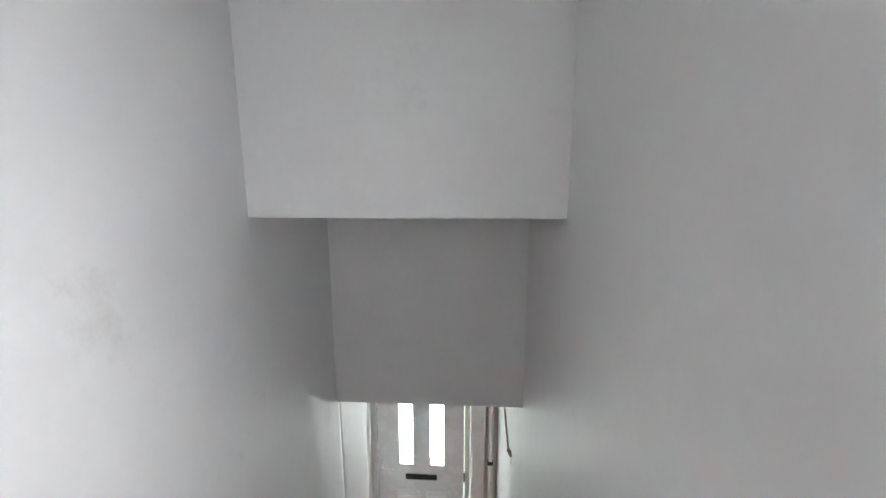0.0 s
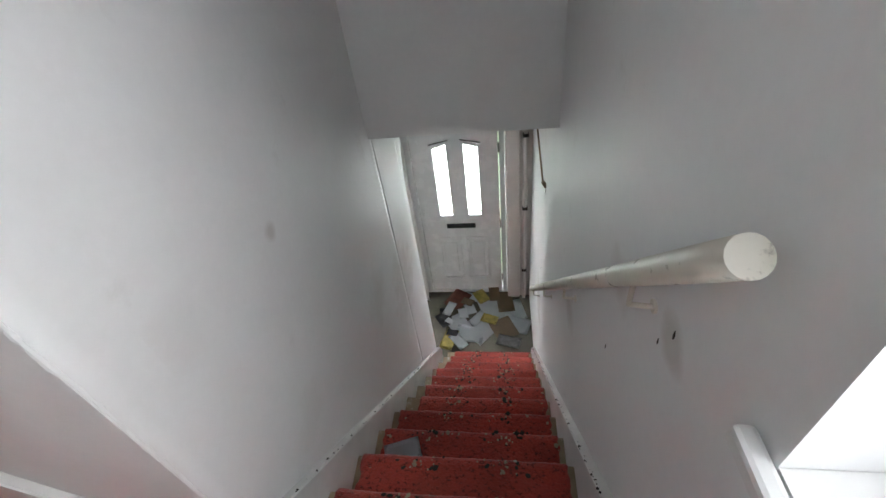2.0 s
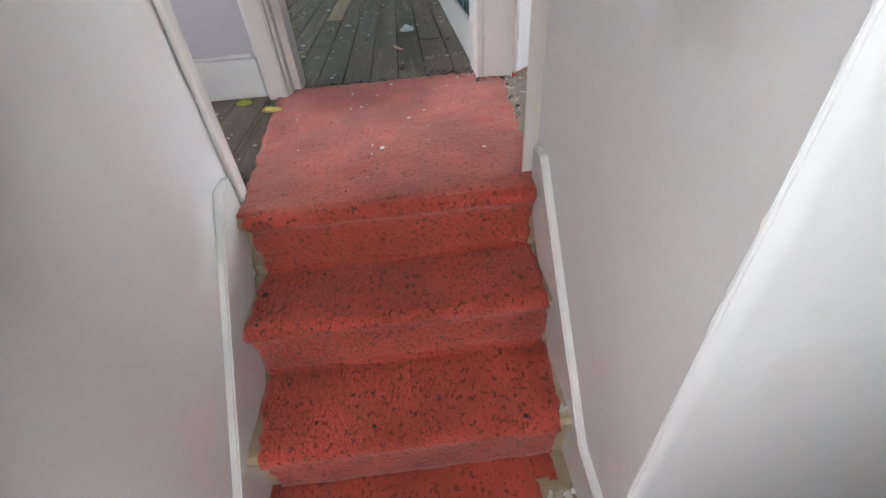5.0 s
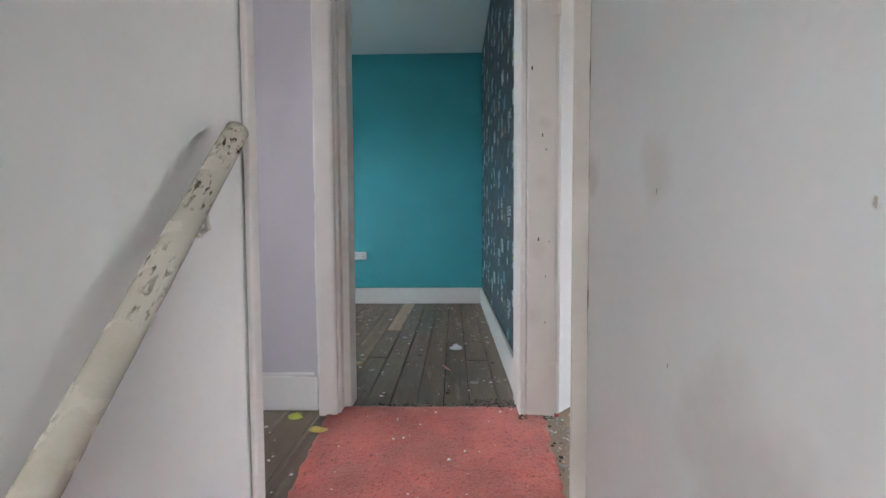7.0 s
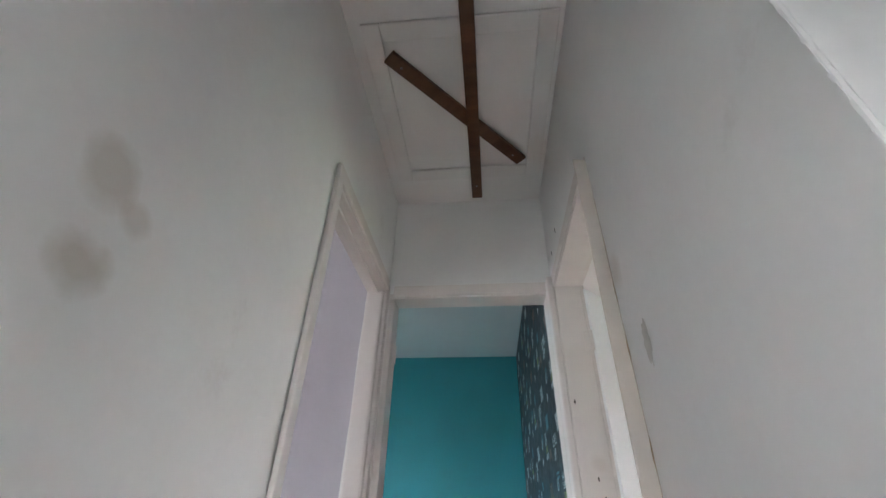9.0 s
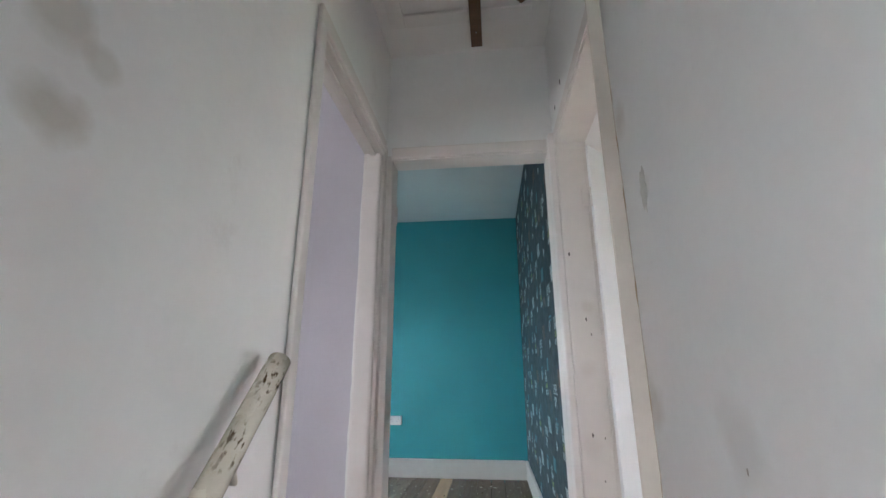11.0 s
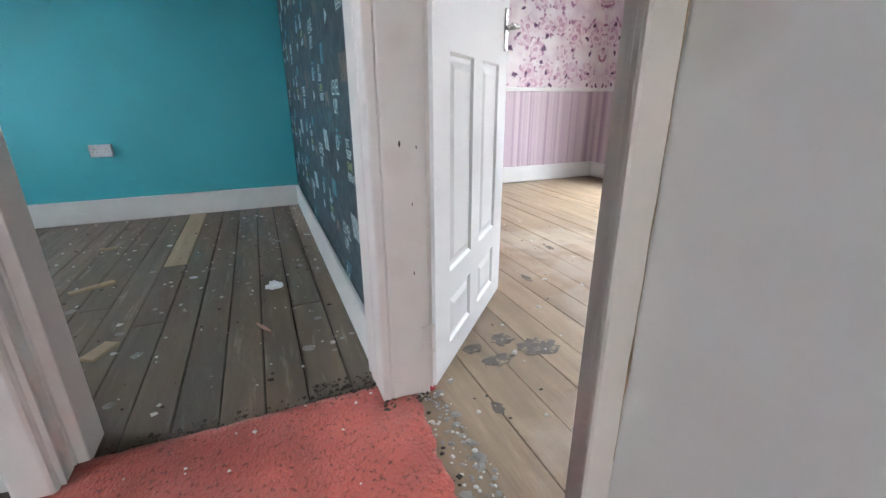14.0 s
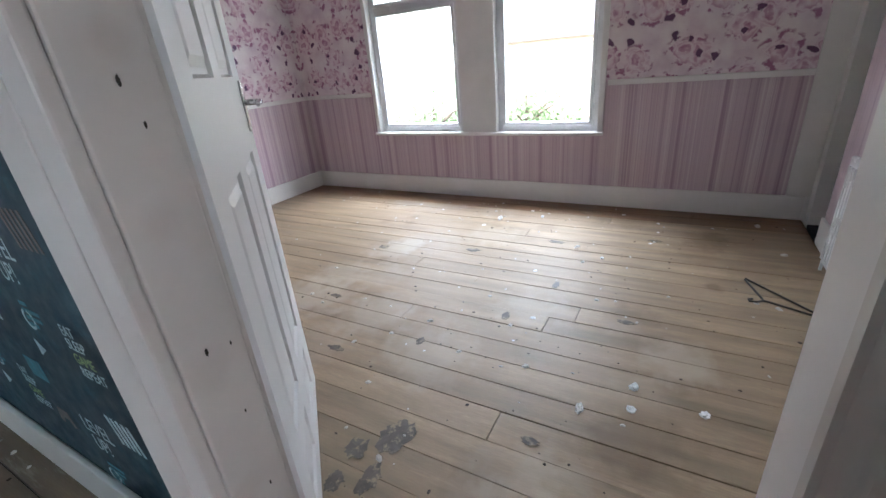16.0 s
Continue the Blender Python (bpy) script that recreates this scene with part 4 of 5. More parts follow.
# sloping tops of the panes
for k, (y0, y1) in enumerate(PANES):
    top = [(y0, PZ1 if k == 1 else PZ2 - 0.002), (y1, PZ2 - 0.002 if k == 1 else PZ1), (y1, PZ2), (y0, PZ2)]
    prism(bm, top, 0.018, 0.062, "x")
door_leaf = part("leaf", bm, UPVC, front_door)
for k, (y0, y1) in enumerate(PANES):
    z_in, z_out = PZ2 - 0.002, PZ1
    za, zb = (z_out, z_in) if k == 1 else (z_in, z_out)
    bm = bmesh.new()
    e = 0.013
    outer = [(y0 - e, PZ0 - e), (y1 + e, PZ0 - e), (y1 + e, zb + e), (y0 - e, za + e)]
    inner = [(y0 + 0.006, PZ0 + 0.006), (y1 - 0.006, PZ0 + 0.006), (y1 - 0.006, zb - 0.006), (y0 + 0.006, za - 0.006)]
    for j in range(4):
        a, b, c, d = outer[j], outer[(j + 1) % 4], inner[(j + 1) % 4], inner[j]
        prism(bm, [a, b, c, d], 0.006, 0.02, "x")
    part("glazing_bead", bm, UPVC, door_leaf)
    bm = bmesh.new()
    prism(bm, [(y0, PZ0), (y1, PZ0), (y1, zb), (y0, za)], 0.034, 0.040, "x")
    g = part("pane", bm, FROSTED, door_leaf, "frosted glass pane")
    g.visible_shadow = False
    bm = bmesh.new()
    prism(bm, [(y0 - 0.02, za + 0.030), (y1 + 0.02, zb + 0.030), (y1 + 0.02, zb + 0.037), (y0 - 0.02, za + 0.037)], 0.008, 0.0185, "x")
    part("moulding", bm, DARK_PRINT, door_leaf, "dark worn moulding line")
for y0, y1 in ((-1.06, -0.82), (-0.77, -0.53)):
    bm = bmesh.new()
    for a in ((y0, y1, 0.80, 0.825), (y0, y1, 0.22, 0.245), (y0, y0 + 0.022, 0.245, 0.80), (y1 - 0.022, y1, 0.245, 0.80)):
        box(bm, 0.008, 0.0185, *a, bevel=0.004)
    box(bm, 0.010, 0.0185, y0 + 0.05, y1 - 0.05, 0.29, 0.755, bevel=0.006)
    part("panel", bm, UPVC, door_leaf)
bm = bmesh.new()
box(bm, 0.007, 0.0185, -0.937, -0.637, 0.945, 1.0, bevel=0.004)
box(bm, 0.002, 0.0075, -0.925, -0.649, 0.953, 0.992, bevel=0.002)
part("letterbox", bm, BLACK, door_leaf, "black letterbox flap")
bm = bmesh.new()
box(bm, 0.008, 0.0185, -0.435, -0.405, 0.94, 1.16, bevel=0.005)
tube(bm, [(0.01, -0.42, 1.08), (-0.035, -0.42, 1.08), (-0.04, -0.435, 1.08), (-0.04, -0.54, 1.08)], 0.008, 8)
part("handle", bm, UPVC, door_leaf, "white lever handle")
# white disc in place of a hole with daylight showing through
bm = bmesh.new()
tube(bm, [(0.0185, -0.935, 0.455), (0.004, -0.935, 0.455)], [0.026, 0.022], 16)
part("round_cap", bm, PLASTIC_WHITE, door_leaf, "round white disc standing in for a daylit hole")
for z in (0.25, 1.0, 1.85):
    bm = bmesh.new()
    tube(bm, [(0.0, d0 - 0.004, z - 0.05), (0.0, d0 - 0.004, z + 0.05)], 0.009, 8)
    part("hinge", bm, BLACK, front_door, "dark door hinge")

# boxed pipes beside the front door
casing = thing("pipe_casing", (XD - 0.10, 0, ZH), "white boxed pipe casing with brown stains", "pipe casing")
bm = bmesh.new()
box(bm, 0.0, 0.10, -1.385, FD0 - 0.005, 0.02, 2.75, bevel=0.008)
box(bm, 0.03, 0.10, YP + 0.002, -1.386, 0.02, 2.75, bevel=0.004)
part("box", bm, TRIM, casing)
bm = bmesh.new()
tube(bm, [(0.005, -1.43, 0.02), (0.005, -1.43, 2.75)], 0.020, 12)
part("pipe", bm, TRIM, casing, "cream painted pipe")
for z in (0.45, 1.25, 2.0):
    bm = bmesh.new()
    box(bm, -0.022, 0.03, -1.455, -1.405, z - 0.015, z + 0.015, bevel=0.004)
    part("pipe_clip", bm, DARK_CRUMB, casing, "rusty pipe clip")
rod = thing("wall_rod", (2.47, YP + 0.02, -0.82), "thin dark metal rod fixed on the wall", "rod")
bm = bmesh.new()
tube(bm, [(0, 0, 0), (0.45, 0, 0.10), (0.93, 0, 0.20)], 0.006, 8)
tube(bm, [(0.01, -0.02, -0.03), (0.01, 0, 0.01)], 0.012, 8)
part("bar", bm, CARD, rod)


# ---- handrails ----
def handrail(name, a, b, wall_dir, brackets, label, thick, mat, along=0.0):
    a, b = Vector(a), Vector(b)
    ob = thing(name, a, label, "handrail")
    d = b - a
    bm = bmesh.new()
    rnd = random.Random(len(name))
    k = 40
    tube(bm, [d * (i / k) for i in range(k + 1)], [thick + rnd.uniform(-0.0005, 0.0005) for i in range(k + 1)], 20)
    for f in bm.faces:
        f.smooth = len(f.verts) == 4
    part("rail", bm, mat, ob)
    w = Vector(wall_dir)
    for f in brackets:
        p = d * f
        bm = bmesh.new()
        side, low = Vector((0, along, 0)), Vector((0, 0, -0.074))
        tube(bm, [p + Vector((0, 0, -0.018)), p + low * 0.8, p + side * 0.12 + low, p + w * 0.02 + side * 0.5 + low * 1.05, p + w * 0.034 + side + low * 1.08, p + w * 0.045 + side + low * 1.08], 0.0052, 8)
        tube(bm, [p + w * 0.0455 + side + low * 1.08, p + w * 0.040 + side + low * 1.08], 0.013, 12)
        part("bracket", bm, RAIL, ob, "painted metal rail bracket")
    return ob


handrail("handrail_long", (0.474, YP + 0.045, 0.336), (2.78, YP + 0.045, -2.04), (0, -1, 0), (0.10, 0.36, 0.62, 0.9), "round cream painted handrail with chipped brown patches", 0.0215, RAIL)
handrail("handrail_short", (-0.338, -0.030, 1.037), (-0.343, -1.02, -0.030), (-1, 0, 0), (0.125, 0.46, 0.85), "round cream painted handrail worn to brown wood", 0.0238, RAIL_WORN, 0.05)


# ---- windows ----
def casement(name, axis, at, u0, u1, z0, z1, bars, label, inside, transom=None):
    """A white plastic window: outer frame, sash frames, glass and handle. inside: sign of the room side along the wall's normal."""
    ob = thing(name, (0, 0, 0), label, "window", kind="structure")

    def put(bm, ua, ub, w0, w1, za, zb, bev=0.005):
        w0, w1 = sorted((at + w0 * -inside, at + w1 * -inside))
        if axis == "x":
            box(bm, w0, w1, ua, ub, za, zb, bevel=bev)
        else:
            box(bm, ua, ub, w0, w1, za, zb, bevel=bev)
    f = 0.045
    bm = bmesh.new()
    for a in ((u0, u0 + f, z0, z1), (u1 - f, u1, z0, z1), (u0 + f, u1 - f, z0, z0 + f), (u0 + f, u1 - f, z1 - f, z1)):
        put(bm, a[0], a[1], 0.0, 0.06, a[2], a[3])
    if transom:
        put(bm, u0 + f, u1 - f, 0.0, 0.06, transom, transom + 0.05)
    frame_ob = part("window_frame", bm, UPVC, ob)
    spans = [(z0 + f, (transom or z1 - f))] + ([(transom + 0.05, z1 - f)] if transom else [])
    for za, zb in spans:
        s = 0.028
        bm = bmesh.new()
        for a in ((u0 + f, u0 + f + s, za, zb), (u1 - f - s, u1 - f, za, zb), (u0 + f + s, u1 - f - s, za, za + s), (u0 + f + s, u1 - f - s, zb - s, zb)):
            put(bm, a[0], a[1], -0.012, 0.045, a[2], a[3], 0.004)
        sash = part("sash", bm, UPVC, frame_ob)
        bm = bmesh.new()
        put(bm, u0 + f + s - 0.004, u1 - f - s + 0.004, 0.018, 0.024, za + s - 0.004, zb - s + 0.004, 0)
        g = part("pane", bm, GLASS, frame_ob)
        g.visible_shadow = False
    if bars:
        bm = bmesh.new()
        m = (u0 + u1) / 2
        put(bm, m - 0.055, m + 0.055, -0.032, -0.013, z0 + f + 0.004, z0 + f + 0.022, 0.004)
        part("handle", bm, PLASTIC_WHITE, ob, "white window handle")
    return ob


casement("window_bedroom", "x", XF + 0.05, BW[0][0], BW[0][1], SZ + 0.004, HZ - 0.004, True, "white plastic bedroom window beside the pier", -1, 1.66)
casement("window_bedroom_second", "x", XF + 0.05, BW[1][0], BW[1][1], SZ + 0.004, HZ - 0.004, True, "white plastic bedroom window with a low sill", -1, 1.66)
bm = bmesh.new()
box(bm, XF - 0.045, XF + 0.05, BW[1][0] - 0.05, BW[0][1] + 0.05, SZ - 0.022, SZ + 0.003, bevel=0.006)
structure("window_sill_bedroom", bm, TRIM_WHITE, "white painted window board under both windows", "window sill")
bm = bmesh.new()
for y0, y1 in ((BW[0][1] + 0.001, BW[0][1] + 0.045), (BW[1][0] - 0.045, BW[1][0] - 0.001)):
    box(bm, XF - 0.014, XF - 0.0005, y0, y1, SZ, HZ + 0.02, bevel=0.004)
box(bm, XF - 0.006, XF - 0.0005, BW[1][1] + 0.002, BW[0][0] - 0.002, SZ + 0.003, HZ, bevel=0.002)
structure("trim_bedroom_window", bm, TRIM_WHITE, "white painted window surround and pier", "trim")
casement("window_stair", "y", YP - 0.16, W0, W1, WZ0 + 0.003, WZ1 - 0.003, True, "white plastic stair window with a deep sill", 1, 1.1)
bm = bmesh.new()
box(bm, W0 - 0.02, W1 + 0.045, YP, YP + 0.026, WZ0 - 0.026, WZ0 + 0.004, bevel=0.007)
box(bm, W0 + 0.001, W1 - 0.001, YP - 0.158, YP, WZ0 - 0.02, WZ0 + 0.004)
structure("window_sill_stair", bm, TRIM_WHITE, "chipped white painted window board by the stairs", "window sill")
casement("window_rear", "x", -2.65, 1.7, 2.9, 0.85, 2.05, False, "white plastic window at the rear", 1, 1.7)
casement("window_side_room", "x", -3.25, -1.2, 0.0, 0.85, 2.05, False, "white plastic window in the side room", 1, 1.7)


# ---- loft hatch ----
hatch = thing("loft_hatch", (0, 0, ZC), "white loft hatch with two brown battens nailed across", "loft hatch", kind="structure")
bm = bmesh.new()
HX0, HX1, HY0, HY1 = -0.29, 0.375, -0.05, 0.73
for a in ((HX0 - 0.045, HX0 + 0.03, HY0 - 0.045, HY1 + 0.045), (HX1 - 0.03, HX1 + 0.045, HY0 - 0.045, HY1 + 0.045)):
    box(bm, a[0], a[1], a[2], a[3], -0.016, 0.0, bevel=0.004)
for a in ((HY0 - 0.045, HY0 + 0.03), (HY1 - 0.03, HY1 + 0.045)):
    box(bm, HX0 + 0.03, HX1 - 0.03, a[0], a[1], -0.016, 0.0, bevel=0.004)
part("frame", bm, TRIM_WHITE, hatch)
bm = bmesh.new()
box(bm, HX0 + 0.001, HX1 - 0.001, HY0 + 0.001, HY1 - 0.001, 0.012, 0.03)
part("panel", bm, CEILING, hatch)


def batten(name, a, b, z, wide, thick, label):
    a, b = Vector(a), Vector(b)
    ob = thing(name, (*a, z), label, "batten", "battens across the loft hatch", turn=math.degrees(math.atan2((b - a).y, (b - a).x)))
    bm = bmesh.new()
    box(bm, 0, (b - a).length, -wide / 2, wide / 2, -thick, 0, bevel=0.003)
    part("board", bm, TIMBER, ob)
    for f in (0.08, 0.92):
        bm = bmesh.new()
        tube(bm, [((b - a).length * f, 0, -thick - 0.002), ((b - a).length * f, 0, -thick + 0.004)], 0.004, 8)
        part("nail", bm, CHROME, ob, "nail head")


batten("batten", (0.075, -0.35), (0.085, 0.885), ZC - 0.040, 0.055, 0.022, "brown timber batten running along the hatch")
batten("batten", (-0.245, 0.03), (0.315, 0.645), ZC - 0.017, 0.06, 0.022, "brown timber batten set diagonally under another")


# ---- fittings on the walls ----
def wall_plate(name, at, turn, size, label, category, extra, deep=0.012):
    """A plate on a wall: built facing -y, then turned."""
    ob = thing(name, at, label, category, turn=turn)
    w, hgt = size
    bm = bmesh.new()
    box(bm, -w / 2, w / 2, -0.012, 0, -hgt / 2, hgt / 2, bevel=0.003)
    part("plate", bm, PLASTIC_WHITE, ob)
    if deep > 0.012:
        bm = bmesh.new()
        box(bm, -w / 2 + 0.002, w / 2 - 0.002, 0.0005, deep - 0.012, -hgt / 2 + 0.002, hgt / 2 - 0.002, bevel=0.002)
        part("back_box", bm, PLASTIC_WHITE, ob, "white surface-mounted back box")
    extra(ob)
    return ob


def socket_parts(ob):
    for dx in (-0.037, 0.037):
        bm = bmesh.new()
        for px, pz, sx, sz in ((0, 0.012, 0.004, 0.008), (-0.011, -0.008, 0.007, 0.003), (0.011, -0.008, 0.007, 0.003)):
            box(bm, dx + px - sx / 2, dx + px + sx / 2, -0.0125, -0.010, pz - sz / 2, pz + sz / 2)
        part("socket_holes", bm, BLACK, ob, "dark socket holes")
        bm = bmesh.new()
        box(bm, dx - 0.006, dx + 0.006, -0.016, -0.012, 0.024, 0.036, bevel=0.002)
        part("rocker", bm, PLASTIC_WHITE, ob)


def switch_parts(ob):
    bm = bmesh.new()
    box(bm, -0.006, 0.006, -0.018, -0.012, -0.012, 0.012, bevel=0.002)
    part("rocker", bm, PLASTIC_WHITE, ob)


wall_plate("wall_socket", (-0.905, TY - 0.035, 0.535), 0, (0.135, 0.086), "white double socket boxed out from the teal wall", "socket", socket_parts, 0.047)
wall_plate("light_switch", (-0.835, YD - 0.004, 1.385), 0, (0.088, 0.088), "white light switch on the lavender wall", "switch", switch_parts)
# filled and rubbed patches on the stair walls
def patch(name, centre, axis, ru, rz, mat, label, seed, sign, thick=0.0015):
    rnd = random.Random(seed)
    pts = [(math.cos(a) * ru * rnd.uniform(0.7, 1.1), math.sin(a) * rz * rnd.uniform(0.7, 1.1)) for a in (2 * math.pi * k / 22 for k in range(22))]
    bm = bmesh.new()
    c = centre
    out = [(c[1] + u, c[2] + v) for u, v in pts] if axis == "x" else [(c[0] + u, c[2] + v) for u, v in pts]
    base = c[0] if axis == "x" else c[1]
    prism(bm, out, *sorted((base, base + sign * thick)), axis)
    return tagged(link(name, bm, mat), label, "wall patch")


SOOT = material("soft_damp_stain", (0.50, 0.44, 0.38), 0.8, 14, 0.12, 50, 0.1)
patch("filler_patch", (XR, -0.046, 1.385), "x", 0.018, 0.05, CHIPS, "small white filler patch on the wall", 2, -1)
for k, (y, z, s) in enumerate(((-0.256, 0.884, 0.004), (-0.606, 0.846, 0.0045), (-0.30, 0.62, 0.003))):
    patch("wall_chip", (XR, y, z), "x", s * 0.4, s * 1.2, SOOT, "small grey scuff on the wall", 20 + k, -1, 0.0008)
for k, (x, z, s) in enumerate(((0.62, 0.045, 0.008), (0.66, -0.02, 0.006), (0.9, -0.35, 0.007), (2.5, -0.9, 0.018), (2.55, -1.6, 0.012))):
    patch("wall_chip", (x, YP, z), "y", s * 0.4, s * 1.3, DARK_CRUMB, "small dark chip in the plaster", 40 + k, 1, 0.0008)
for k, (y, z) in enumerate(((0.70, 2.22), (0.86, 2.20), (0.15, 2.05))):
    patch("wall_chip", (XR, y, z), "x", 0.008, 0.014, DARK_CRUMB, "small dark nail hole in the wall", 60 + k, -1, 0.0008)
for k, (y, z, s) in enumerate(((0.935, 1.22, 0.009), (0.94, 1.16, 0.006), (0.93, 0.78, 0.009), (0.945, 0.77, 0.005), (0.94, 0.62, 0.005), (0.92, 1.5, 0.010), (0.94, 0.42, 0.006))):
    patch("nail_hole", (0.50 + (y - 0.935) * 3, PD1, z), "y", s * 0.35, s, DARK_CRUMB, "dark nail hole in the door post", 80 + k, -1, 0.0006)

# ---- radiator ----
radiator = thing("radiator", (2.34, YS2 + 0.004, 0.06), "white steel panel radiator on the bedroom wall", "radiator")
bm = bmesh.new()
box(bm, -0.58, 0.58, 0.045, 0.075, 0.0, 0.57, bevel=0.008)
panel = part("panel", bm, UPVC, radiator)
for k in range(28):
    x = -0.55 + k * 1.10 / 27
    bm = bmesh.new()
    box(bm, x - 0.011, x + 0.011, 0.074, 0.081, 0.03, 0.53, bevel=0.003)
    part("flute", bm, UPVC, panel)
for x in (-0.60, 0.60):
    bm = bmesh.new()
    tube(bm, [(x, 0.06, 0.03), (x, 0.06, -0.06)], 0.008, 8)
    tube(bm, [(x, 0.06, 0.01), (x, 0.06, 0.06)], 0.016, 10)
    tube(bm, [(x * 0.965, 0.06, 0.03), (x, 0.06, 0.03)], 0.009, 8)
    part("valve", bm, PLASTIC_WHITE, radiator, "white radiator valve")
for x in (-0.4, 0.4):
    bm = bmesh.new()
    box(bm, x - 0.02, x + 0.02, 0.0, 0.046, 0.1, 0.45)
    part("bracket", bm, UPVC, radiator)

# ---- wire coat hanger ----
hanger = thing("coat_hanger", (2.54, -0.31, 0.004), "bent dark wire coat hanger on the boards", "coat hanger", turn=42)
bm = bmesh.new()
tube(bm, [(-0.21, 0.0, 0.002), (0.21, 0.0, 0.002), (0.20, 0.012, 0.002), (0.02, 0.10, 0.004), (0.0, 0.115, 0.005), (-0.02, 0.10, 0.004), (-0.20, 0.012, 0.002), (-0.21, 0.0, 0.002)], 0.0052, 8)
tube(bm, [(0.0, 0.115, 0.005), (0.0, 0.15, 0.006), (0.02, 0.175, 0.006), (0.035, 0.165, 0.006), (0.03, 0.145, 0.006)], 0.005, 8)
part("wire", bm, WIRE, hanger)


# ---- paper and litter ----
def sheet(name, at, size, turn, mat, label, category, group, curl=0.008, seed=0):
    rnd = random.Random(seed)
    w, hgt = size
    bm = bmesh.new()
    n = 6
    ph = rnd.uniform(0, 6)
    g = [[bm.verts.new((w * (i / n - 0.5), hgt * (j / n - 0.5), 0.001 + curl * (abs(math.sin(ph + 2.2 * i / n + 1.3 * j / n)) * 0.6 + (0.6 if i in (0, n) and j == n else 0) * rnd.random())))
          for j in range(n + 1)] for i in range(n + 1)]
    for i in range(n):
        for j in range(n):
            bm.faces.new((g[i][j], g[i + 1][j], g[i + 1][j + 1], g[i][j + 1])).smooth = True
    bmesh.ops.solidify(bm, geom=bm.faces[:], thickness=0.0012)
    ob = link(name, bm, mat)
    ob.matrix_world = pose(*at, 0, 0, turn)
    return tagged(ob, label, category, group)


MAIL = "post scattered on the hall floor"
posts = [
    ("letter", 3.20, -0.72, 0.30, 0.21, 35, PAPER), ("letter", 3.08, -0.84, 0.30, 0.21, 80, PAPER), ("letter", 3.12, -0.98, 0.33, 0.22, -40, PAPER),
    ("letter", 3.39, -1.25, 0.30, 0.36, 15, PAPER), ("letter", 3.21, -1.33, 0.30, 0.21, 70, PAPER), ("envelope", 3.60, -0.87, 0.22, 0.11, 70, PAPER),
    ("letter", 3.36, -1.05, 0.22, 0.16, 20, PAPER), ("envelope", 3.50, -1.03, 0.22, 0.11, 110, PAPER), ("envelope", 3.28, -0.92, 0.22, 0.11, 140, PAPER),
    ("envelope", 3.42, -0.83, 0.16, 0.11, 20, PAPER), ("card_sheet", 3.14, -1.20, 0.28, 0.24, 25, CARD), ("card_sheet", 3.52, -1.22, 0.30, 0.18, 8, CARD),
    ("leaflet", 3.56, -0.68, 0.22, 0.28, 60, RUST_RED), ("leaflet", 3.60, -0.95, 0.2, 0.14, 30, YELLOW), ("leaflet", 3.26, -1.05, 0.18, 0.12, 70, YELLOW),
    ("leaflet", 2.98, -0.63, 0.26, 0.14, -15, YELLOW), ("envelope", 2.96, -0.73, 0.22, 0.11, 40, PAPER), ("leaflet", 3.33, -0.56, 0.18, 0.12, 10, DARK_PRINT),
    ("leaflet", 3.24, -0.55, 0.20, 0.13, 35, DARK_PRINT), ("envelope", 3.40, -0.60, 0.2, 0.1, -20, PAPER), ("envelope", 3.22, -0.62, 0.10, 0.07, 60, PAPER),
    ("card_sheet", 2.95, -1.25, 0.24, 0.14, 75, GREY_DUST), ("envelope", 3.50, -0.80, 0.14, 0.1, 65, CARD), ("letter", 3.62, -1.10, 0.22, 0.12, 5, CARD),
    ("envelope", 3.32, -0.76, 0.15, 0.1, 15, PAPER), ("envelope", 3.05, -0.66, 0.12, 0.08, 80, DARK_PRINT),
]
KINDS = {"letter": "white unopened letter lying on the hall floor", "envelope": "small white envelope dropped on the floor", "card_sheet": "brown card sheet trodden on the floor",
         "leaflet": "coloured leaflet dropped on the hall floor"}
for k, (nm, x, y, w, hgt, turn, mat) in enumerate(posts):
    sheet(nm, (x, y, ZH + 0.003 + 0.0022 * k), (w, hgt), turn, mat, KINDS[nm], "paper", MAIL, 0.006, k)
sheet("letter", (X0 + GO * 2 + 0.105, -0.80, ZQ - RISE * 3 + 0.018), (0.13, 0.15), 20, PAPER, "white letter lying on a stair tread", "paper", "", 0.006, 77)


def crumbs(name, spots, mat, label, seed, size=(0.004, 0.014), flat=0.4):
    """Loose crumbs as one heap of small lumps."""
    rnd = random.Random(seed)
    verts, faces = [], []
    for x, y, z in spots:
        r = rnd.uniform(*size) * rnd.choice((0.6, 0.8, 1, 1.4))
        a0, k, b = rnd.uniform(0, 6), rnd.choice((4, 5, 6)), len(verts)
        stretch, tilt = rnd.uniform(0.5, 1.0), rnd.uniform(0, 3)
        for lev, sc in ((0, 1.0), (1, 0.55)):
            for j in range(k):
                a = a0 + 2 * math.pi * j / k
                u, w = math.cos(a) * r * sc * rnd.uniform(0.7, 1.2), math.sin(a) * r * sc * stretch
                verts.append((x + u * math.cos(tilt) - w * math.sin(tilt), y + u * math.sin(tilt) + w * math.cos(tilt), z + lev * r * flat * rnd.uniform(0.5, 1.1)))
        faces += [(b + j, b + (j + 1) % k, b + k + (j + 1) % k, b + k + j) for j in range(k)] + [tuple(b + k + j for j in range(k))]
    me = bpy.data.meshes.new(name)
    me.from_pydata(verts, [], faces)
    me.materials.append(mat)
    return tagged(new(name, me), label, "litter", kind="stuff")


rnd = random.Random(11)


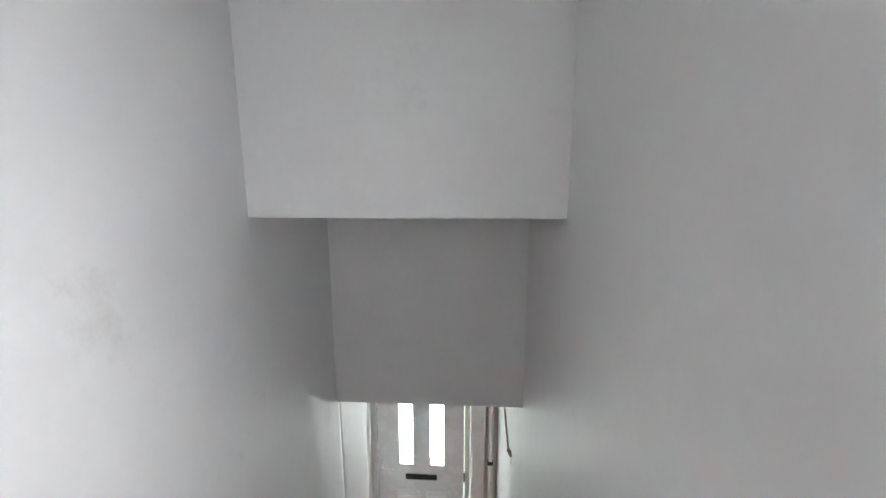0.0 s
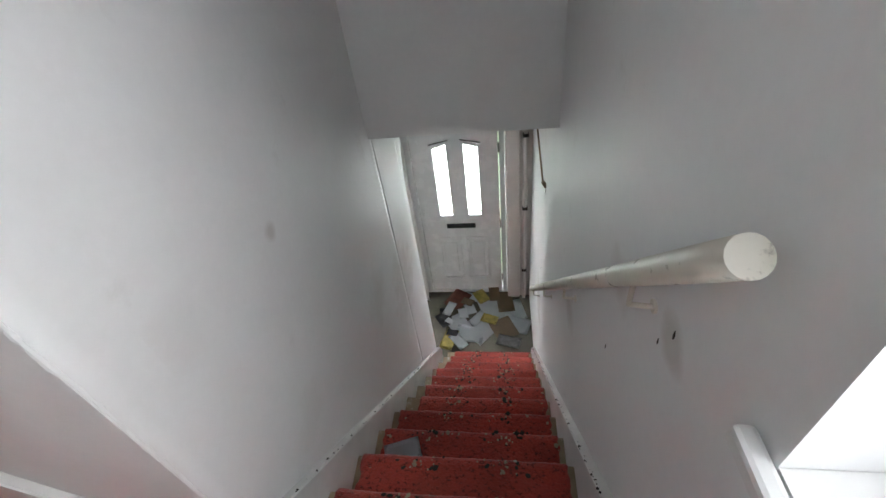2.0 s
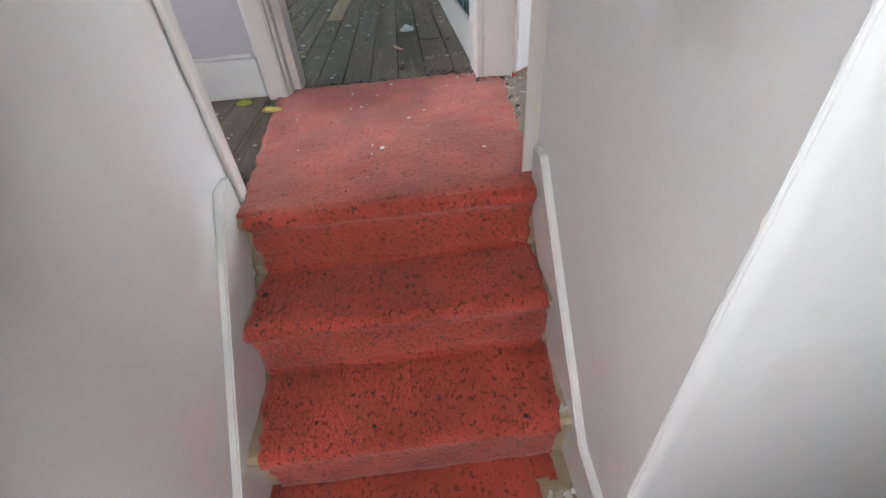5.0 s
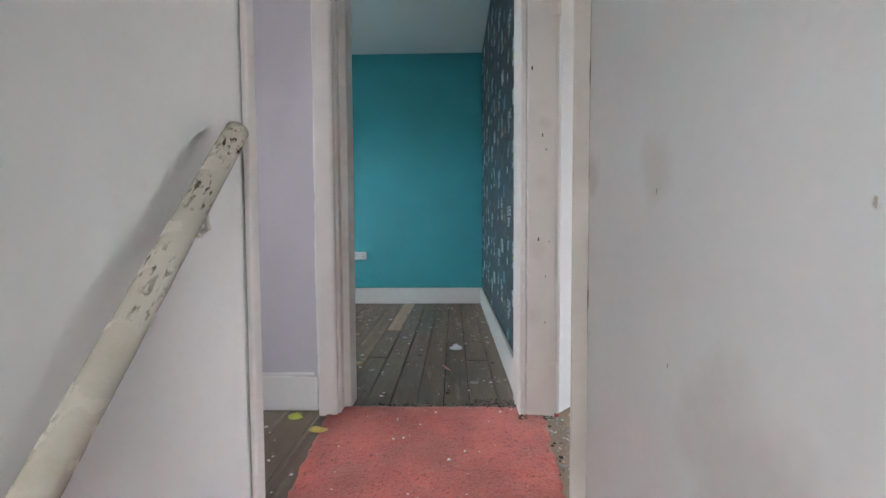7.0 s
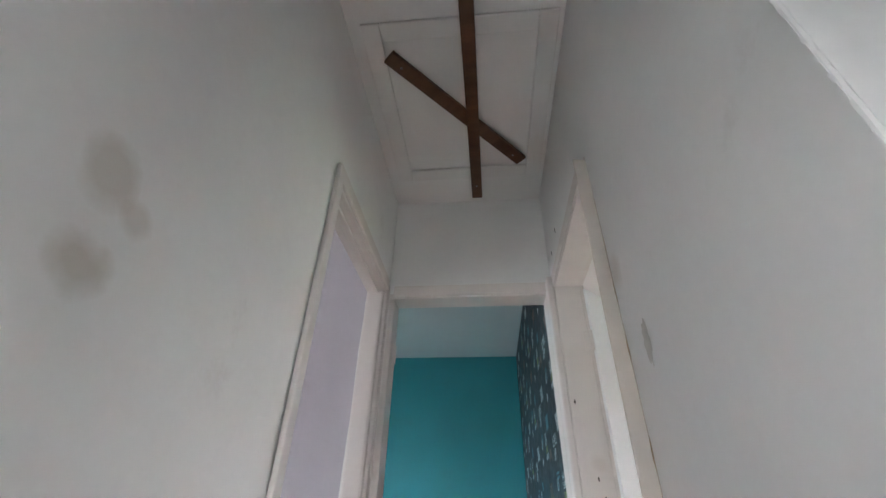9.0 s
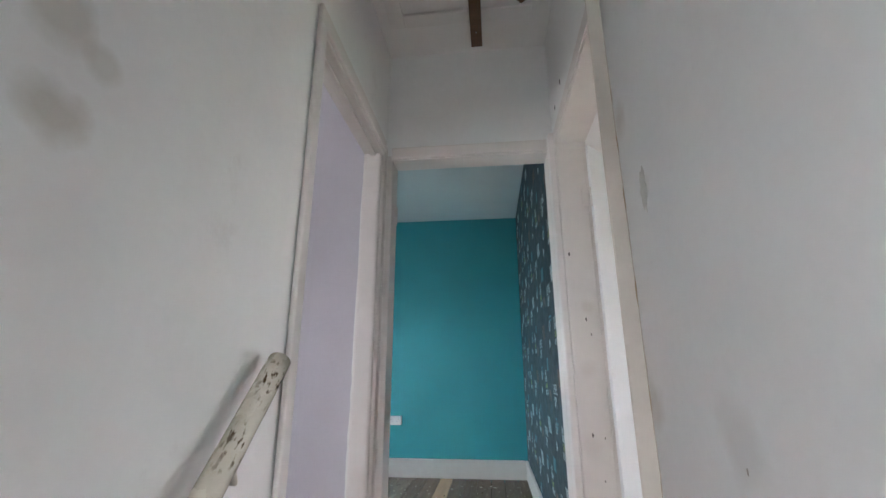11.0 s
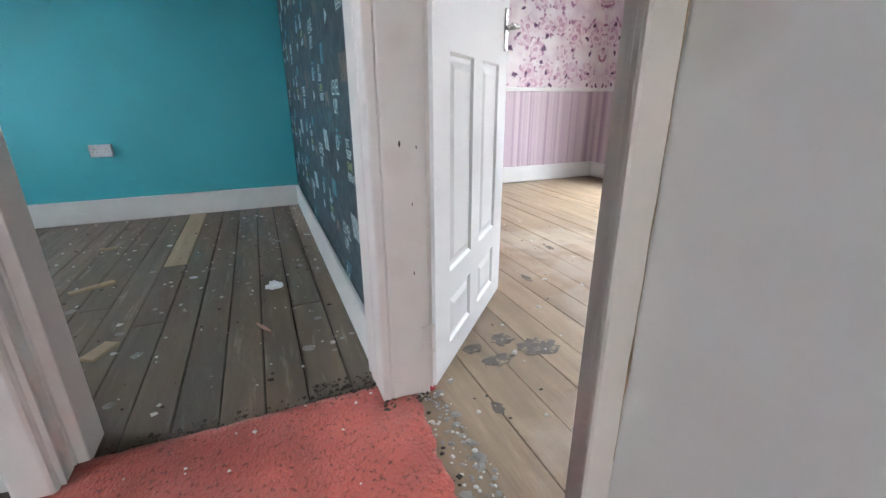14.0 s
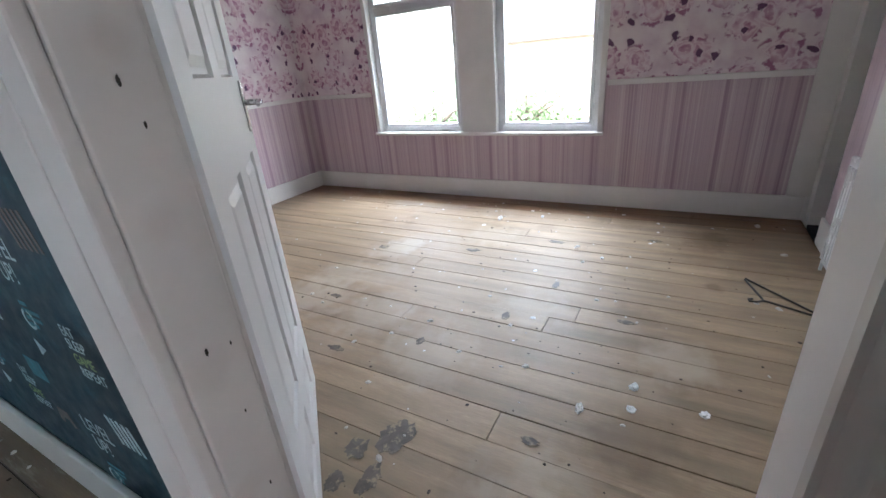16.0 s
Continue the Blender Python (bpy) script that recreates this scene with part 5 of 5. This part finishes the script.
def spread(n, x0, x1, y0, y1, z, power=1.0):
    return [(x0 + (x1 - x0) * rnd.random() ** power, rnd.uniform(y0, y1), z) for _ in range(n)]


crumbs("plaster_crumbs_teal", spread(230, -1.2, 0.40, 1.1, 3.7, 0.001), CHIPS, "white plaster crumbs over the grey boards", 1, (0.003, 0.011))
crumbs("dirt_crumbs_teal", spread(160, -1.2, 0.40, 1.0, 3.7, 0.001), DARK_CRUMB, "dark dirt over the grey boards", 2, (0.003, 0.010))
crumbs("plaster_crumbs_pink", spread(150, 0.6, 3.7, -0.45, 3.2, 0.001), CHIPS, "plaster crumbs on the bedroom boards", 3, (0.004, 0.016))
crumbs("dirt_crumbs_pink", spread(330, 0.6, 3.7, -0.45, 3.2, 0.001), DARK_CRUMB, "dark dirt on the bedroom boards", 4, (0.002, 0.009), 0.25)
crumbs("plaster_crumbs_landing", spread(34, -0.33, 0.40, 0.0, 0.98, 0.012) + spread(90, 0.50, 0.60, 0.14, 0.90, 0.003) + spread(40, -0.8, -0.36, 0.2, 0.9, 0.002), CHIPS,
       "plaster crumbs on the landing", 5, (0.002, 0.008))
crumbs("dirt_heap_landing", spread(150, 0.20, 0.44, 0.95, 1.07, 0.010) + spread(70, 0.40, 0.55, 0.86, 0.90, 0.010) + spread(22, 0.47, 0.52, 0.3, 0.90, 0.003) + spread(90, -0.36, 0.3, 0.98, 1.04, 0.003), DARK_CRUMB,
       "dark crumbled underlay at the carpet's edge", 6, (0.003, 0.008), 0.5)
crumbs("dust_threshold", spread(150, 0.49, 0.60, 0.14, 0.90, 0.001), GREY_DUST, "grey dust along the bedroom threshold", 7, (0.005, 0.014), 0.3)
wear, tan = [], []
for i, (x, z) in enumerate(LONG):
    for cy in (-0.93, -1.22):
        for _ in range(14):
            wear.append((x + rnd.uniform(-0.03, 0.026), cy + rnd.gauss(0, 0.045), z + 0.0105))
        for _ in range(13):
            tan.append((x + rnd.uniform(-0.025, 0.026), cy + rnd.gauss(0, 0.045), z + 0.011))
    for _ in range(12):
        tan.append((x - rnd.uniform(0, 0.16), rnd.choice((YC - 0.05 - rnd.random() * 0.03, YP + 0.05 + rnd.random() * 0.03)), z + 0.010))
for y, z in SHORT:
    for _ in range(5):
        wear.append((rnd.uniform(XL + 0.05, XR - 0.05), y + rnd.uniform(-0.01, 0.19), z + 0.0105))
crumbs("carpet_wear", wear, DARK_CRUMB, "dark trodden holes in the stair carpet", 8, (0.003, 0.011), 0.12)
crumbs("underlay_crumbs", tan, BARE_BOARD, "tan underlay showing through worn carpet", 9, (0.003, 0.009), 0.12)
crumbs("corner_plaster", [(X0 - 0.10 + rnd.random() * 0.13, YC - 0.03 + rnd.random() * 0.16, ZQ + 0.012) for _ in range(50)], CHIPS, "plaster bits in the torn carpet corner", 10, (0.005, 0.014))
grime = []
for _ in range(110):
    f = rnd.random()
    grime.append((X0 + 0.06 + f * (END - X0 - 0.06), YP + 0.031 + rnd.uniform(-0.006, 0.002), ZQ + 0.12 + f * (ZH + 0.30 - ZQ - 0.12) + 0.0005))
for _ in range(60):
    f = rnd.random() ** 1.4
    x = X0 + 0.06 + f * (END - X0 - 0.06)
    grime.append((x, YC - 0.030 + 0.0425 * (x - XR) + rnd.uniform(0.0, 0.006), ZQ + 0.10 + f * (ZH + 0.29 - ZQ - 0.10) + 0.0005))
crumbs("string_grime", grime, DARK_CRUMB, "black grime along the top of the stair strings", 12, (0.0012, 0.0042), 0.3)
crumbs("plaster_flakes", spread(16, 0.75, 3.7, -0.3, 3.2, 0.001) + spread(22, 3.0, 3.72, 0.2, 2.6, 0.001), PAPER, "flat white paint flakes on the bedroom boards", 13, (0.006, 0.016), 0.12)
crumbs("dust_flakes", spread(70, -1.0, 0.40, 1.2, 3.6, 0.001), GREY_DUST, "pale dust flakes over the grey boards", 14, (0.008, 0.022), 0.06)
sheet("leaf_scrap", (X0 - 0.045, YC - 0.035, ZQ + 0.022), (0.028, 0.05), 20, LEAF, "bright yellow green scrap in the stair corner", "scrap", "", 0.008, 3)


def litter(name, at, mat, label, seed, size, flat=0.5, category="litter"):
    """A crumpled scrap: a lump pushed about by noise."""
    bm = bmesh.new()
    bmesh.ops.create_icosphere(bm, subdivisions=3, radius=1.0)
    for v in bm.verts:
        d = 1 + 0.5 * noise.noise(v.co * 1.7 + Vector((seed, 0, 0))) + 0.28 * noise.noise(v.co * 4.0 + Vector((0, seed, 0)))
        v.co = Vector((v.co.x * size[0] * d, v.co.y * size[1] * d, max(0.0, (v.co.z + 0.6)) * size[0] * flat * d))
    ob = link(name, bm, mat)
    ob.location = at
    return tagged(ob, label, category)


litter("crumpled_tissue", (0.136, 1.95, 0.001), PAPER, "crumpled white tissue on the grey boards", 4, (0.036, 0.026))
litter("yellow_leaf", (-0.575, 0.88, 0.001), LEAF, "small yellow green leaf by the skirting", 8, (0.03, 0.018), 0.4)
litter("brown_leaf", (-0.43, 0.74, 0.012), YELLOW, "crisp yellow brown leaf beside the carpet", 9, (0.035, 0.015), 0.3)
litter("red_scrap", (0.565, 0.915, 0.002), RED_BIT, "red scrap under the door hinge", 3, (0.014, 0.012), 0.7)
stick = thing("wood_splinter", (0.077, 1.545, 0.006), "thin pinkish wood splinter on the boards", "splinter", turn=120)
bm = bmesh.new()
tube(bm, [(-0.05, 0, 0), (0.0, 0.002, 0.001), (0.05, -0.002, 0)], [0.003, 0.008, 0.005], 6)
part("splinter", bm, material("pink_wood", (0.55, 0.33, 0.27), 0.7, 20, 0.15, 60, 0.2), stick)
for x, y, long, wide, turn in ((-0.70, 2.31, 0.19, 0.035, 31), (-0.49, 1.60, 0.12, 0.06, 62), (-0.80, 2.98, 0.09, 0.03, 10)):
    lath = thing("wood_offcut", (x, y, 0.0005), "short pale offcut of wood on the boards", "offcut", turn=turn)
    bm = bmesh.new()
    box(bm, -long / 2, long / 2, -wide / 2, wide / 2, 0, 0.010, bevel=0.002)
    part("offcut", bm, BOARD_NEW, lath)
for k, (x, y, sx, sy, mt) in enumerate(((1.6, 0.266, 0.04, 0.03, PAPER), (1.48, 0.262, 0.035, 0.03, PAPER), (1.55, 0.032, 0.035, 0.03, PAPER), (3.234, 1.449, 0.07, 0.035, PAPER),
                                        (3.36, 1.136, 0.05, 0.02, PAPER), (2.73, 0.574, 0.03, 0.02, PAPER), (1.41, 0.43, 0.05, 0.025, CHIPS), (3.4, 2.3, 0.03, 0.02, PAPER),
                                        (-0.25, 2.25, 0.04, 0.015, PAPER), (-0.45, 2.9, 0.03, 0.02, PAPER), (2.2, 1.2, 0.025, 0.012, BARE_BOARD), (3.55, -0.3, 0.05, 0.03, CHIPS))):
    litter("paper_scrap", (x, y, 0.001), mt, "small pale paper scrap on the boards", 30 + k, (sx * 0.5, sy * 0.5), 0.3)


def smudge(name, at, rx, ry, mat, label, seed):
    rnd2 = random.Random(seed)
    bm = bmesh.new()
    prism(bm, [(at[0] + math.cos(a) * rx * rnd2.uniform(0.65, 1.15), at[1] + math.sin(a) * ry * rnd2.uniform(0.65, 1.15)) for a in (2 * math.pi * k / 26 for k in range(26))], 0.0012, 0.0022, "z")
    return tagged(link(name, bm, mat), label, "stain", "dark stains on the boards")


SMUDGE = material("dark_floor_stain", (0.10, 0.083, 0.068), 0.6, 25, 0.35, 60, 0.3, stain=(0.33, 0.25, 0.17), stain_at=0.52, stain_scale=30, stain_amount=0.8)
for k, (x, y, rx, ry) in enumerate(((1.03, 0.985, 0.085, 0.06), (0.93, 1.085, 0.05, 0.045), (0.85, 0.97, 0.06, 0.04), (0.795, 1.07, 0.04, 0.035), (1.9, 0.9, 0.04, 0.02), (2.3, 0.75, 0.05, 0.02),
                                      (1.35, 1.55, 0.02, 0.05), (1.75, 1.9, 0.02, 0.04), (2.05, 0.35, 0.018, 0.045), (2.6, 1.4, 0.03, 0.05), (2.9, 0.9, 0.025, 0.06), (1.2, 0.55, 0.02, 0.035), (1.55, 1.2, 0.03, 0.02),
                                      (2.45, 2.05, 0.03, 0.04), (3.1, 0.3, 0.02, 0.05), (0.72, 0.75, 0.02, 0.03))):
    smudge("floor_stain", (x, y), rx, ry, SMUDGE, "dark grey rubbed stain on the boards", 50 + k)

# ---- printed words on the navy wallpaper ----
def words(text, y, z, size, mat, lean=0.0, squeeze=1.0):
    cu = bpy.data.curves.new("words", "FONT")
    cu.body, cu.size, cu.extrude, cu.align_x, cu.space_line = text, size, 0.0002, "LEFT", 0.85
    tmp = bpy.data.objects.new("words", cu)
    scene.collection.objects.link(tmp)
    me = bpy.data.meshes.new_from_object(tmp.evaluated_get(bpy.context.evaluated_depsgraph_get()))
    bpy.data.objects.remove(tmp)
    return me


def lay(me, y, z, mat, squeeze=1.0):
    m = me.copy() if me.users and me.materials else me
    if not m.materials:
        m.materials.append(mat)
    ob = new("printed_words", m)
    ob.parent = NAVY_WALL
    ob.matrix_parent_inverse = Matrix.Identity(4)
    ob.matrix_basis = Matrix.Translation((TX - 0.0048, y, z)) @ Matrix(((0, 0, -1, 0), (-1, 0, 0, 0), (0, 1, 0, 0), (0, 0, 0, 1))) @ Matrix.Diagonal((squeeze, 1, 1, 1))
    return ob


LEVEL = words("LEVEL\n UP!", 0, 0, 0.075, PRINT_PALE)
EAT = words("EAT\nSLEEP", 0, 0, 0.042, PRINT_PALE)
GAME = words("GAME", 0, 0, 0.042, PRINT_LIME)
REPEAT = words("REPEAT", 0, 0, 0.042, PRINT_PALE)
for me, mt in ((LEVEL, PRINT_PALE), (EAT, PRINT_PALE), (GAME, PRINT_LIME), (REPEAT, PRINT_PALE)):
    me.materials.append(mt)


def motif(kind, y, z, mat, seed):
    rnd3 = random.Random(seed)
    bm = bmesh.new()
    x0, x1 = TX - 0.0049, TX - 0.0042
    if kind == "slashes":
        for k in range(5):
            u = y - 0.024 * k
            prism(bm, [(u, z), (u - 0.012, z), (u + 0.016, z + 0.085), (u + 0.028, z + 0.085)], x0, x1, "x")
    elif kind == "ring":
        for k in range(14):
            a, b = 0.35 + 5.6 * k / 14, 0.35 + 5.6 * (k + 1) / 14
            prism(bm, [(y + math.sin(a) * 0.030, z + math.cos(a) * 0.030), (y + math.sin(b) * 0.030, z + math.cos(b) * 0.030),
                       (y + math.sin(b) * 0.022, z + math.cos(b) * 0.022), (y + math.sin(a) * 0.022, z + math.cos(a) * 0.022)], x0, x1, "x")
    elif kind == "triangle":
        prism(bm, [(y, z), (y - 0.045, z + 0.026), (y, z + 0.052)], x0, x1, "x")
    elif kind == "controller":
        prism(bm, [(y + 0.05, z - 0.02), (y + 0.03, z + 0.035), (y - 0.03, z + 0.035), (y - 0.05, z - 0.02), (y - 0.03, z - 0.025), (y - 0.015, z), (y + 0.015, z), (y + 0.03, z - 0.025)], x0, x1, "x")
    elif kind == "bars":
        for k in range(4):
            w = rnd3.uniform(0.03, 0.10)
            prism(bm, [(y, z - 0.02 * k), (y - w, z - 0.02 * k), (y - w, z - 0.02 * k + 0.011), (y, z - 0.02 * k + 0.011)], x0, x1, "x")
    elif kind == "block":
        w, hgt = rnd3.uniform(0.05, 0.11), rnd3.uniform(0.04, 0.08)
        prism(bm, [(y, z), (y - w, z), (y - w, z + hgt), (y, z + hgt)], x0, x1, "x")
    part("printed_shape", bm, mat, NAVY_WALL)


STEP_Y, STEP_Z = 0.52, 0.53
for col in range(6):
    for row in range(-1, 6):
        y = 1.56 + STEP_Y * col
        z = 0.37 + STEP_Z * row + (STEP_Z / 2 if col % 2 else 0)
        if y > 3.75:
            continue
        if 0.2 < z < 2.55:
            lay(LEVEL, y, z, PRINT_PALE, 0.8)
            motif("bars", y - 0.02, z - 0.13, PRINT_TEAL, col * 10 + row)
            motif("controller", y + 0.13, z - 0.02, PRINT_BROWN, 1)
        if 0.33 < z - 0.20 < 2.6 and y - 0.20 > 1.12:
            lay(EAT, y - 0.20, z - 0.17, PRINT_PALE, 0.8)
            lay(GAME, y - 0.20, z - 0.17 - 0.076, PRINT_LIME, 0.8)
            lay(REPEAT, y - 0.20, z - 0.17 - 0.114, PRINT_PALE, 0.8)
        if 0.22 < z - 0.12 < 2.6:
            motif("ring", y - 0.03, z - 0.17, PRINT_PALE, 2)
            motif("triangle", y + 0.02, z - 0.29, PRINT_PALE, 3) if z - 0.29 > 0.2 else None
            motif("block", y + 0.20, z + 0.12, PRINT_TEAL, col * 31 + row)
        if 0.2 < z - 0.06 < 2.6 and y - 0.22 > 1.12:
            motif("slashes", y - 0.22, z + 0.04, PRINT_BROWN if row % 2 else PRINT_PALE, 4)

# ---- outside ----
ground = solid("ground", [(XF + 0.25, 400, -300, 300, ZH - 0.3, ZH - 0.12)], material("grass", (0.11, 0.16, 0.07), 0.9, 0.6, 0.25, 8, 0.3), "short grass in front of the houses", "ground")
solid("road", [(9.0, 14.5, -300, 300, ZH - 0.2, ZH - 0.115)], material("asphalt", (0.06, 0.06, 0.06), 0.9, 1.5, 0.15, 40, 0.4), "grey asphalt street beyond the front garden", "road")
solid("ground_rear", [(-300, XL - 3.2, -300, 300, ZH - 0.3, ZH - 0.12), (XL - 3.2, XF + 0.25, -300, YP - 0.3, ZH - 0.3, ZH - 0.12)], material("yard", (0.2, 0.19, 0.17), 0.9, 1, 0.2, 30, 0.3), "pale concrete yard behind the house", "ground")
# unseen wall, added so only steep sky light reaches the stair window
solid("wall_neighbour", [(-6, 8, -4.3, -4.0, ZH - 0.2, 4.4)], material("pale_render", (0.55, 0.54, 0.51), 0.9, 0.8, 0.08, 40, 0.4), "plain pale unseen wall added to block low sky light")
BRICK = material("orange_brick", (0.45, 0.31, 0.25), 0.85, 1.2, 0.12, 50, 0.3)
house = thing("house", (32.0, 5.5, ZH - 0.12), "red brick house across the street with white windows", "house")
bm = bmesh.new()
box(bm, 0, 7, -9, 9, 0, 5.4)
part("wall", bm, BRICK, house)
bm = bmesh.new()
prism(bm, [(-0.4, 5.3), (3.5, 8.2), (7.4, 5.3), (7.4, 5.2), (-0.4, 5.2)], -9.3, 9.3, "y")
part("roof", bm, material("grey_tiles", (0.16, 0.14, 0.14), 0.8, 3, 0.15, 30, 0.4), house)
for y in (-7, -3.6, 0, 3.6, 7):
    for z in (0.9, 3.4):
        bm = bmesh.new()
        for a in ((y - 0.7, y - 0.62), (y + 0.62, y + 0.7), (y - 0.04, y + 0.04)):
            box(bm, -0.06, 0.02, a[0], a[1], z, z + 1.3)
        for a in ((z, z + 0.08), (z + 1.22, z + 1.3)):
            box(bm, -0.06, 0.02, y - 0.7, y + 0.7, a[0], a[1])
        w = part("window", bm, UPVC, house)
        bm = bmesh.new()
        box(bm, -0.03, -0.02, y - 0.62, y + 0.62, z + 0.08, z + 1.22)
        part("pane", bm, material("dark_pane", (0.22, 0.24, 0.25), 0.1, 1, 0.05, 20, 0.0) if "dark_pane" not in bpy.data.materials else bpy.data.materials["dark_pane"], w)
FOLIAGE = material("green_leaves", (0.10, 0.15, 0.06), 0.7, 4, 0.25, 20, 0.2)
BARK = material("brown_bark", (0.10, 0.075, 0.055), 0.9, 4, 0.2, 30, 0.6)


def shrub(at, size, seed, label):
    r = random.Random(seed)
    ob = thing("garden_tree", at, label, "tree", "trees in the front gardens")
    bm = bmesh.new()
    tube(bm, [(0, 0, 0), (0.05, 0.02, size * 0.5), (0.0, 0.06, size * 0.9)], [size * 0.045, size * 0.03, size * 0.012], 8)
    for k in range(6):
        a = k * 1.05
        tube(bm, [(0.03, 0.02, size * (0.35 + 0.06 * k)), (math.cos(a) * size * 0.2, math.sin(a) * size * 0.2, size * (0.5 + 0.06 * k)), (math.cos(a) * size * 0.38, math.sin(a) * size * 0.38, size * (0.58 + 0.06 * k))],
             [size * 0.018, size * 0.012, size * 0.005], 6)
    part("trunk", bm, BARK, ob)
    verts, faces = [], []
    for _ in range(1500):
        c = Vector((r.gauss(0, 0.24), r.gauss(0, 0.24), 0.62 + r.gauss(0, 0.17))) * size
        if c.z < 0.25 * size or noise.noise(c * 1.6 + Vector((seed, 0, 0))) < -0.12:
            continue
        u = Vector((r.uniform(-1, 1), r.uniform(-1, 1), r.uniform(-1, 1))).normalized() * size * 0.035
        w = u.orthogonal().normalized() * size * 0.02
        b = len(verts)
        verts += [c - u, c + w, c + u, c - w]
        faces.append((b, b + 1, b + 2, b + 3))
    me = bpy.data.meshes.new("crown")
    me.from_pydata([tuple(v) for v in verts], [], faces)
    me.materials.append(FOLIAGE)
    crown = new("crown", me)
    crown.parent = ob
    return ob


shrub((14.8, 8.6, ZH - 0.12), 3.2, 1, "leafy green tree in the garden opposite")
shrub((15.5, 5.2, ZH - 0.12), 3.4, 2, "leafy green tree beside the street")
shrub((16.5, 10.5, ZH - 0.12), 3.0, 3, "leafy green tree beyond the road")


# ---- floorboards ----
def boards(parent, x0, x1, y0, y1, wide, mat, seed, special=(), gaps=(0.003, 0.004, 0.005, 0.007)):
    r = random.Random(seed)
    x = x0
    while x < x1 - 0.01:
        w = min(wide * r.uniform(0.96, 1.04), x1 - x)
        ends = [y0] + sorted(c for c in ((y0 + r.uniform(0.25, 0.75) * (y1 - y0)),) if r.random() < 0.6 and y1 - y0 > 1.5) + [y1]
        for a, b in zip(ends, ends[1:]):
            gap = r.choice(gaps)
            drop = r.uniform(0, 0.003)
            bm = bmesh.new()
            box(bm, x + gap / 2, x + w - gap / 2, a + 0.001, b - 0.001, -0.027 - drop, -drop, bevel=0.0016)
            use = mat
            for sx, sa, sb in special:
                if x <= sx < x + w and a < (sa + sb) / 2 < b:
                    use = BOARD_NEW
            if mat is BOARD_WARM and x + w > XF - 0.20:
                use = BOARD_VARNISH
            part("floorboard", bm, use, parent)
        x += w


boards(FLOOR_TEAL, -2.6, TX - 0.004, YD + 0.0, TY, 0.128, BOARD, 21)
bm = bmesh.new()
box(bm, -0.425, -0.31, 2.50, 3.745, -0.02, 0.002, bevel=0.0015)
part("floorboard", bm, BOARD_NEW, FLOOR_TEAL, "pale newer floorboard")
boards(FLOOR_PINK, XR + 0.0, XF, YS2 + 0.016, PY, 0.138, BOARD_WARM, 33, gaps=(0.0012, 0.0014, 0.0022, 0.004))
boards(FLOOR_SIDE, -2.4, XL - 0.091, -1.4, YD - 0.002, 0.128, BOARD, 45)
boards(FLOOR_SIDE, XL - 0.09, XR, 0.155, YD - 0.001, 0.128, BOARD, 46)
